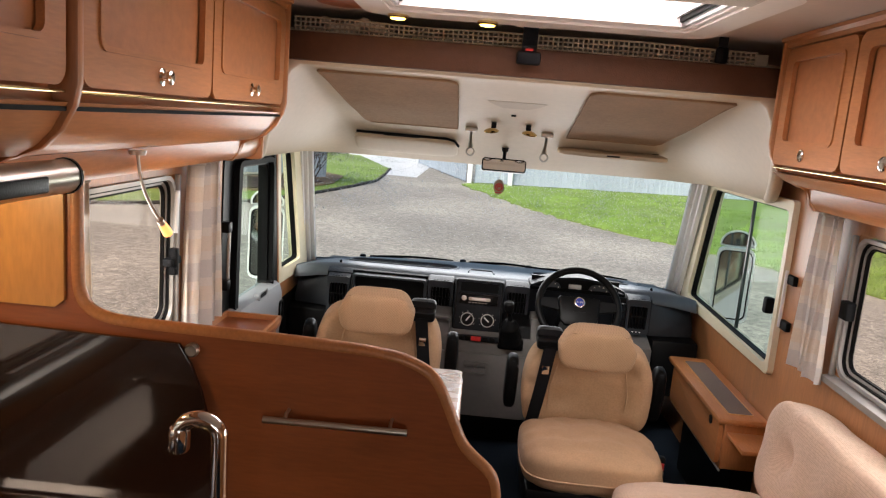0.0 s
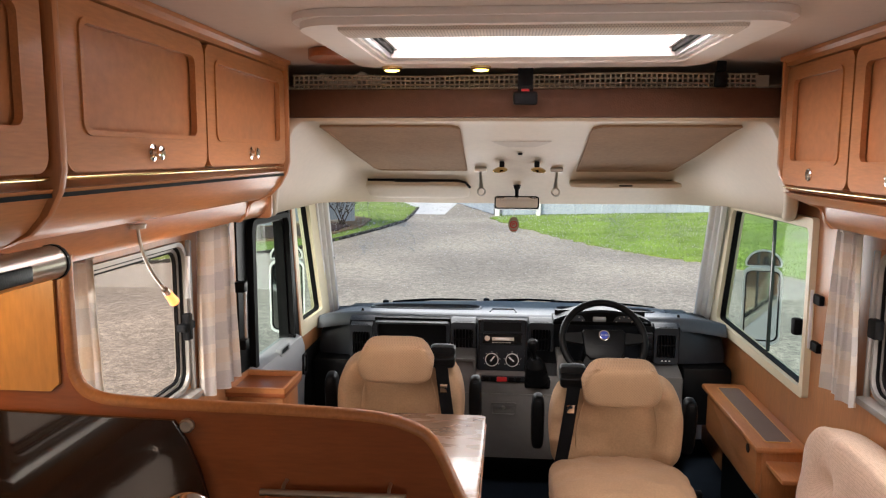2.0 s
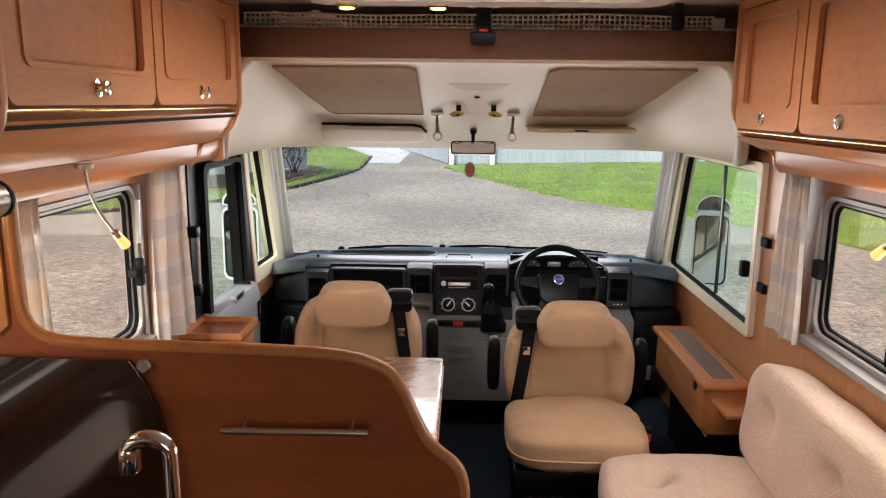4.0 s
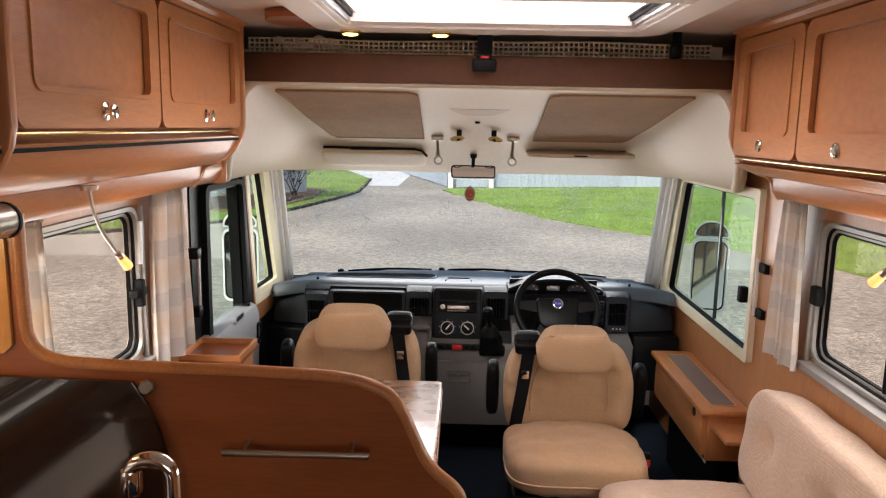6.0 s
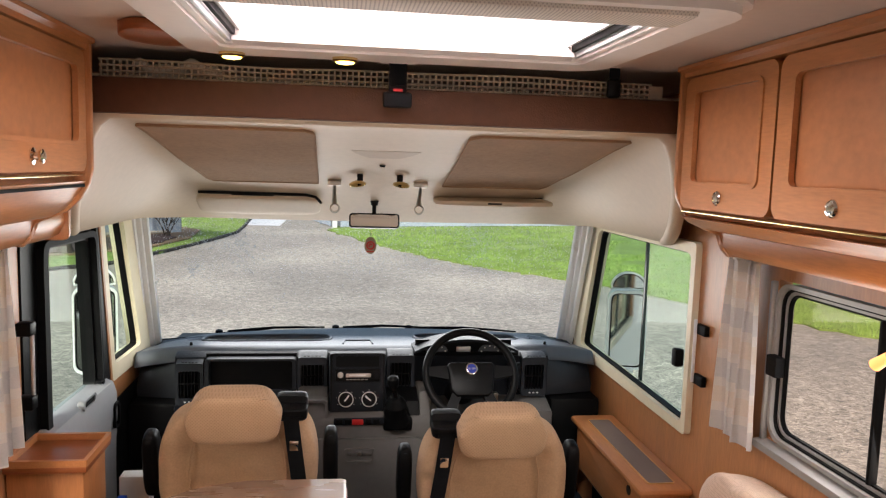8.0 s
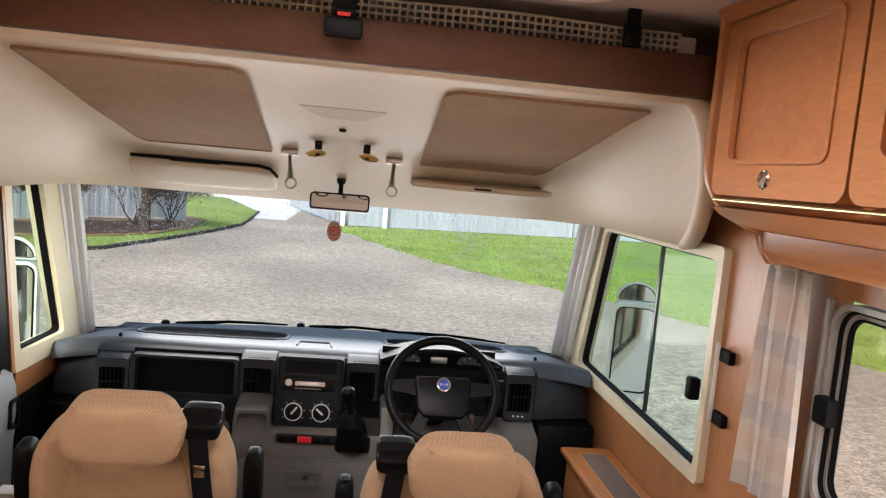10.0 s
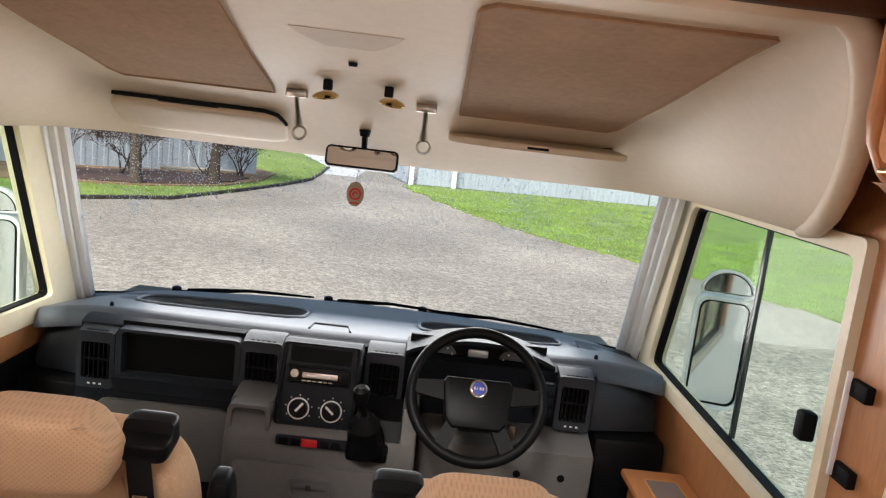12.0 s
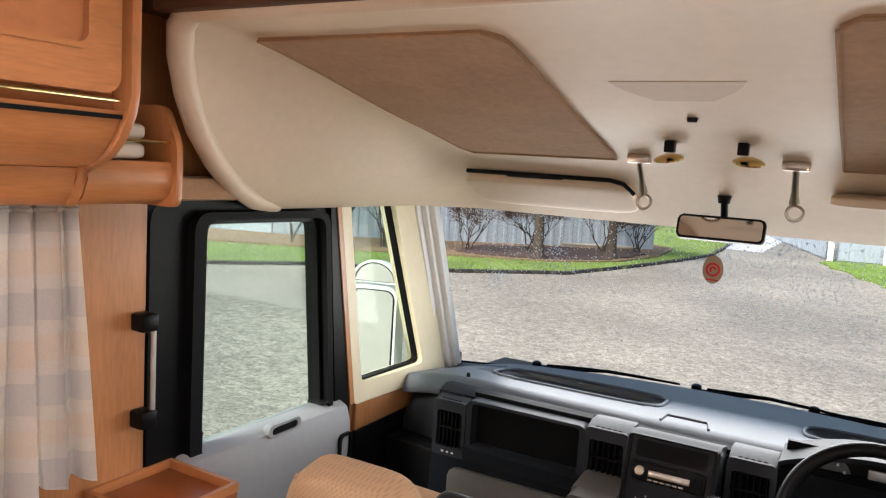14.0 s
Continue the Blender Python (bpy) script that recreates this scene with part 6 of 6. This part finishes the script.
def fence_run(a, b, high, label, sheet_w=0.9):
    """Ribbed steel sheets between posts."""
    f = thing("fence", label, "fence", (*a, GROUND), "fences round the yard")
    L = math.hypot(b[0] - a[0], b[1] - a[1])
    ang = math.degrees(math.atan2(b[1] - a[1], b[0] - a[0]))
    n = max(1, round(L / sheet_w))
    w = L / n
    pr = []
    ribs = 3
    for i in range(ribs):
        x = w * i / ribs
        pr += [(x, 0.0), (x + w / ribs * 0.55, 0.0), (x + w / ribs * 0.62, -0.012), (x + w / ribs * 0.93, -0.012)]
    pr.append((w - 0.004, 0.0))
    back = [(x, y + 0.006) for x, y in reversed(pr)]
    me = finish(prism(pr + back, "z", 0.05, high), "panel", FENCE, False)
    post = finish(box(-0.04, 0.04, 0.01, 0.09, 0, high + 0.03, 0.008), "post", FENCE)
    for i in range(n):
        k = new("panel", me)
        k.parent = f
        k.matrix_basis = pose(0, 0, 0, 0, 0, ang) @ Matrix.Translation((w * i, 0, 0))
        if i % 3 == 0:
            k = new("post", post)
            k.parent = f
            k.matrix_basis = pose(0, 0, 0, 0, 0, ang) @ Matrix.Translation((w * i, 0, 0))
    return f


fence_run((-42, 9.0), (-14.0, 17.6), 2.3, "pale blue ribbed steel fence behind the bank")
fence_run((-13.9, 17.6), (-5.2, 25.0), 2.3, "pale blue ribbed steel fence running towards the gate")
fence_run((-3.2, 38.0), (-0.6, 28.9), 1.9, "pale grey-blue ribbed fence beside the gateway")
fence_run((-0.2, 28.6), (9.0, 31.2), 1.9, "pale grey-blue ribbed fence behind the lawn")
fence_run((9.1, 31.2), (45, 39), 1.9, "pale grey-blue ribbed fence beyond the lawn")

# bare shrubs and small trees before the left fence
def limbs(bm, p, d, length, r, depth, rnd, twigs):
    q = p + d * length
    tube([p, p.lerp(q, 0.5) + Vector((rnd.uniform(-1, 1), rnd.uniform(-1, 1), 0)) * length * 0.06, q], [r, r * 0.82, r * 0.62], bm=bm, n=5)
    if depth == 0:
        twigs.append((q, d))
        return
    for _ in range(rnd.choice((2, 3, 3))):
        e = (d + Vector((rnd.uniform(-1, 1), rnd.uniform(-1, 1), rnd.uniform(-0.25, 0.7))) * 0.75).normalized()
        limbs(bm, q, e, length * rnd.uniform(0.6, 0.85), r * 0.58, depth - 1, rnd, twigs)


def sprays(ends, rnd, count, reach, wide, leaf):
    verts, faces = [], []
    for p, d in ends:
        for _ in range(count):
            e = (d + Vector((rnd.uniform(-1, 1), rnd.uniform(-1, 1), rnd.uniform(-0.6, 0.9)))).normalized()
            q = p + e * reach * rnd.uniform(0.3, 1)
            s = e.orthogonal().normalized() * wide
            i = len(verts)
            if leaf:
                c = q
                verts += [c - s, c + e * wide * 2.4 - s * 0.2, c + s, c - e * wide * 1.5]
                faces.append((i, i + 1, i + 2, i + 3))
            else:
                verts += [p - s, p + s, q]
                faces.append((i, i + 1, i + 2))
    return verts, faces


def shrub(x, y, size, seed, leafy, label):
    rnd = random.Random(seed)
    t = thing("bare_shrub" if not leafy else "shrub", label, "shrub", (x, y, GROUND + 0.05), "shrubs along the fence")
    bm, ends = bmesh.new(), []
    for _ in range(rnd.choice((3, 4, 5))):
        d = Vector((rnd.uniform(-0.7, 0.7), rnd.uniform(-0.7, 0.7), 1)).normalized()
        limbs(bm, Vector((x + rnd.uniform(-0.2, 0.2), y + rnd.uniform(-0.2, 0.2), GROUND + 0.05)), d, size * rnd.uniform(0.28, 0.4), 0.017 * size, 4, rnd, ends)
    part("branches", bm, BARK, t)
    v, f = sprays(ends, rnd, 6, 0.45 * size, 0.005, False)
    me = bpy.data.meshes.new("twigs")
    me.from_pydata([Vector(c) - Vector(t.location) for c in v], [], f)
    me.materials.append(TWIG)
    new("twigs", me).parent = t
    if leafy:
        v, f = sprays(ends, rnd, 5, 0.4 * size, 0.035, True)
        me = bpy.data.meshes.new("leaves")
        me.from_pydata([Vector(c) - Vector(t.location) for c in v], [], f)
        me.materials.append(LEAF)
        new("leaves", me).parent = t
    return t


for i, (x, y, s, lf) in enumerate(((-17.5, 14.6, 1.7, True), (-12.4, 16.6, 1.9, True), (-10.3, 17.7, 1.9, False), (-8.7, 19.2, 1.5, False), (-7.4, 20.6, 1.7, False), (-5.9, 22.4, 1.6, False),
                                  (-5.3, 23.4, 1.5, True), (-20.5, 13.4, 1.8, False))):
    shrub(x, y, s, 20 + i, lf, "bare twiggy shrub on the bank before the fence" if not lf else "straggly shrub with dull green leaves")


def bare_tree(x, y, high, seed):
    """A winter tree: tapered trunk, spreading limbs and fine twigs."""
    rnd = random.Random(seed)
    t = thing("bare_tree", "leafless tree with mossy brown trunk before the fence", "tree", (x, y, GROUND + 0.09), "bare trees by the fence")
    base = Vector((x, y, GROUND + 0.09))
    fork = base + Vector((rnd.uniform(-0.1, 0.1), rnd.uniform(-0.1, 0.1), high * 0.34))
    part("trunk", tube([base, base.lerp(fork, 0.12), base.lerp(fork, 0.6), fork], [0.20, 0.14, 0.12, 0.105], n=9), BARK, t)
    bm, ends = bmesh.new(), []
    for k in range(5):
        a = k * 1.2566 + rnd.uniform(-0.4, 0.4)
        limbs(bm, fork - Vector((0, 0, 0.3 * (k % 2))), Vector((math.cos(a) * 0.9, math.sin(a) * 0.9, rnd.uniform(0.45, 1.1))).normalized(), high * 0.22, 0.055, 4, rnd, ends)
    part("limbs", bm, BARK, t)
    v, f = sprays(ends, rnd, 5, 0.7, 0.005, False)
    me = bpy.data.meshes.new("twigs")
    me.from_pydata([Vector(c) - Vector(t.location) for c in v], [], f)
    me.materials.append(TWIG)
    new("twigs", me).parent = t


bare_tree(-6.65, 19.25, 4.2, 41)
bare_tree(-5.4, 21.25, 3.8, 42)
bare_tree(-10.9, 17.0, 3.2, 43)
solid("pole", tube([(-7.2, 22.3, GROUND + 0.22), (-5.4, 23.8, GROUND + 0.2)], [0.045, 0.04], n=8), GATEPOLE, "pale stripped pole lying along the fence foot", "pole")

# gateway and white shed at the end of the drive
GATE = material("white_painted_sheet", (0.75, 0.76, 0.78), 0.5, vary=0.05, bump=0.02)
shed = thing("shed", "white shed at the far end of the drive", "shed", (-5.6, 46, GROUND))
part("walls", box(-7.6, -3.7, 44, 50, GROUND, GROUND + 2.4, 0.02), GATE, shed)
part("roof", prism([(-7.9, GROUND + 2.4), (-3.4, GROUND + 2.4), (-5.65, GROUND + 3.4)], "y", 43.7, 50.3), FENCE, shed)
part("door", box(-6.8, -4.5, 43.94, 44.0, GROUND, GROUND + 2.1, 0.01), FENCE, shed)
for x, y in ((-0.45, 28.45), (1.1, 28.75)):
    solid("gate_post", box(x - 0.09, x + 0.09, y - 0.09, y + 0.09, GROUND, GROUND + 1.9, 0.02), GATE, "white gate post at the drive", "post", "gate posts")

# far hedge line that closes the view
bm = bmesh.new()
rnd = random.Random(9)
for i in range(120):
    a = i / 120 * 6.2832
    r = 95 + rnd.uniform(-8, 8)
    bmesh.ops.create_icosphere(bm, subdivisions=2, radius=1, matrix=Matrix.Translation((r * math.cos(a), r * math.sin(a), GROUND + 1.5)) @ Matrix.Diagonal((rnd.uniform(3.5, 6), rnd.uniform(3.5, 6), rnd.uniform(3, 7), 1)))
for v in bm.verts:
    v.co += noise.noise_vector(v.co * 0.6) * 1.2
tagged(new("far_trees", finish(bm, "far_trees", HEDGE)), "distant dull green tree line", "trees", kind="stuff")


# ---- exterior mirrors and wipers ----
for s in (-1, 1):
    mr = thing("door_mirror", "white door mirror with separate wide-angle glass", "mirror", (s * 1.222, 4.15, 0.72), "door mirrors")
    a, b = sorted((s * 1.132, s * 1.312))
    turn = Matrix.Translation((s * 1.222, 4.15, 0)) @ pose(0, 0, 0, 0, 0, -s * 15) @ Matrix.Translation((-s * 1.222, -4.15, 0))

    def mp(name, bm, mat, parent, label=""):
        bm.transform(turn)
        return part(name, bm, mat, parent, label)
    mp("housing", prism(rounded(a, b, 0.705, 1.085, 0.04), "y", 4.15, 4.24, 0.02), SHELL, mr)
    mp("rim", ring(rounded(a - 0.001, b + 0.001, 0.701, 1.089, 0.042), rounded(a + 0.007, b - 0.007, 0.715, 1.075, 0.034), "y", 4.135, 4.155), SHELL, mr)
    mp("glass", prism(rounded(a + 0.009, b - 0.009, 0.714, 1.076, 0.034), "y", 4.143, 4.149), MIRROR, mr, "main mirror glass")
    mp("gasket", ring(rounded(a + 0.0095, b - 0.0095, 0.7145, 1.0755, 0.034), rounded(a + 0.015, b - 0.015, 0.72, 1.070, 0.030), "y", 4.138, 4.1425), RUBBER_SHADE, mr, "dark rubber seal")
    arc = [(s * 1.222 + 0.083 * math.cos(radians(k * 12)), 1.10 + 0.075 * math.sin(radians(k * 12))) for k in range(16)]
    mp("wide_housing", prism(arc, "y", 4.15, 4.21, 0.008), SHELL, mr)
    mp("wide_rim", tube([(x, 4.145, z) for x, z in arc], 0.006, n=8, closed=True), SHELL, mr)
    mp("wide_glass", prism([(mix(s * 1.222, x, 0.93), mix(1.125, z, 0.93)) for x, z in arc], "y", 4.143, 4.149), MIRROR, mr, "wide-angle mirror glass")
    mp("wide_gasket", tube([(mix(s * 1.222, x, 0.91), 4.142, mix(1.125, z, 0.91)) for x, z in arc], 0.0025, n=6, closed=True), RUBBER_SHADE, mr, "dark rubber seal")
    mp("arm", tube([(s * 1.222, 4.19, 0.72), (s * 1.22, 4.21, 0.64), (s * 1.12, 4.26, 0.57)], [0.05, 0.055, 0.05], n=12), SHELL, mr)
for x0, x1 in ((-0.78, -0.24), (-0.18, 0.32), (0.22, 0.80)):
    wp = thing("wiper", "black windscreen wiper lying at the base of the glass", "wiper", (x0, 4.75, 0.76), "wipers")
    def wy(x, off=0.035):
        return 4.765 - 0.22 * (x / 1.06) ** 2 + off
    part("arm", tube([(x0, wy(x0), 0.752), (mix(x0, x1, 0.5), wy(mix(x0, x1, 0.5)), 0.774), (x1, wy(x1), 0.768)], [0.010, 0.007, 0.004], n=8), BLACK, wp)
    part("blade", tube([(mix(x0, x1, 0.08 + 0.9 * i / 10), wy(mix(x0, x1, 0.08 + 0.9 * i / 10)) - 0.012, 0.770 + 0.008 * math.sin(math.pi * i / 10)) for i in range(11)], 0.0045, n=6), RUBBER_SHADE, wp)
    part("pivot", lathe([(0.02, 0), (0.018, 0.025), (0.008, 0.03)], (x0, wy(x0), 0.75)), BLACK, wp)
structure("scuttle", prism([(4.62, 0.70), (4.62, 0.735), (4.86, 0.72), (5.0, 0.60), (5.0, 0.3), (4.66, 0.3)], "x", -1.0, 1.0), BLACK, "black scuttle panel below the windscreen", "trim")

# rain on the windscreen
rnd = random.Random(77)
verts, faces = [], []
clumps = [(rnd.uniform(-1.0, 0.95), rnd.uniform(0.55, 1.0), rnd.uniform(0.03, 0.10)) for _ in range(70)]
for k in range(9500):
    if k % 3:
        cx, cv, w = rnd.choice(clumps)
        x, v = rnd.gauss(cx, w), rnd.gauss(cv, w * 1.1)
    else:
        x, v = rnd.uniform(-1.04, 1.04), 1 - rnd.random() ** 2.0 * 0.8
    if abs(x) > 1.05 or not 0.1 < v < 1.0:
        continue
    c = screen((x + 1.1) / 2.2, v) + Vector((0, 0.0008, 0))
    r = rnd.uniform(0.0011, 0.0023) * (1.5 if rnd.random() < 0.12 else 1)
    out, up = Vector((0, 0.90, 0.436)), Vector((0, -0.436, 0.90))
    i = len(verts)
    for rad, off in ((1.0, 0.0), (0.70, 0.26)):
        for a in range(6):
            verts.append(c + (Vector((math.cos(a * 1.0472), 0, 0)) + up * (1.15 * math.sin(a * 1.0472))) * (r * rad) + out * (r * off))
    verts.append(c + out * (r * 0.40))
    faces.append(tuple(i + 5 - a for a in range(6)))
    for a in range(6):
        b = (a + 1) % 6
        faces += [(i + a, i + b, i + 6 + b, i + 6 + a), (i + 6 + a, i + 6 + b, i + 12)]
me = bpy.data.meshes.new("rain_drops")
me.from_pydata(verts, [], faces)
me.polygons.foreach_set("use_smooth", [True] * len(me.polygons))
me.materials.append(WATER)
tagged(new("rain_drops", me), "small rain drops clinging to the windscreen", "rain drops", kind="stuff")
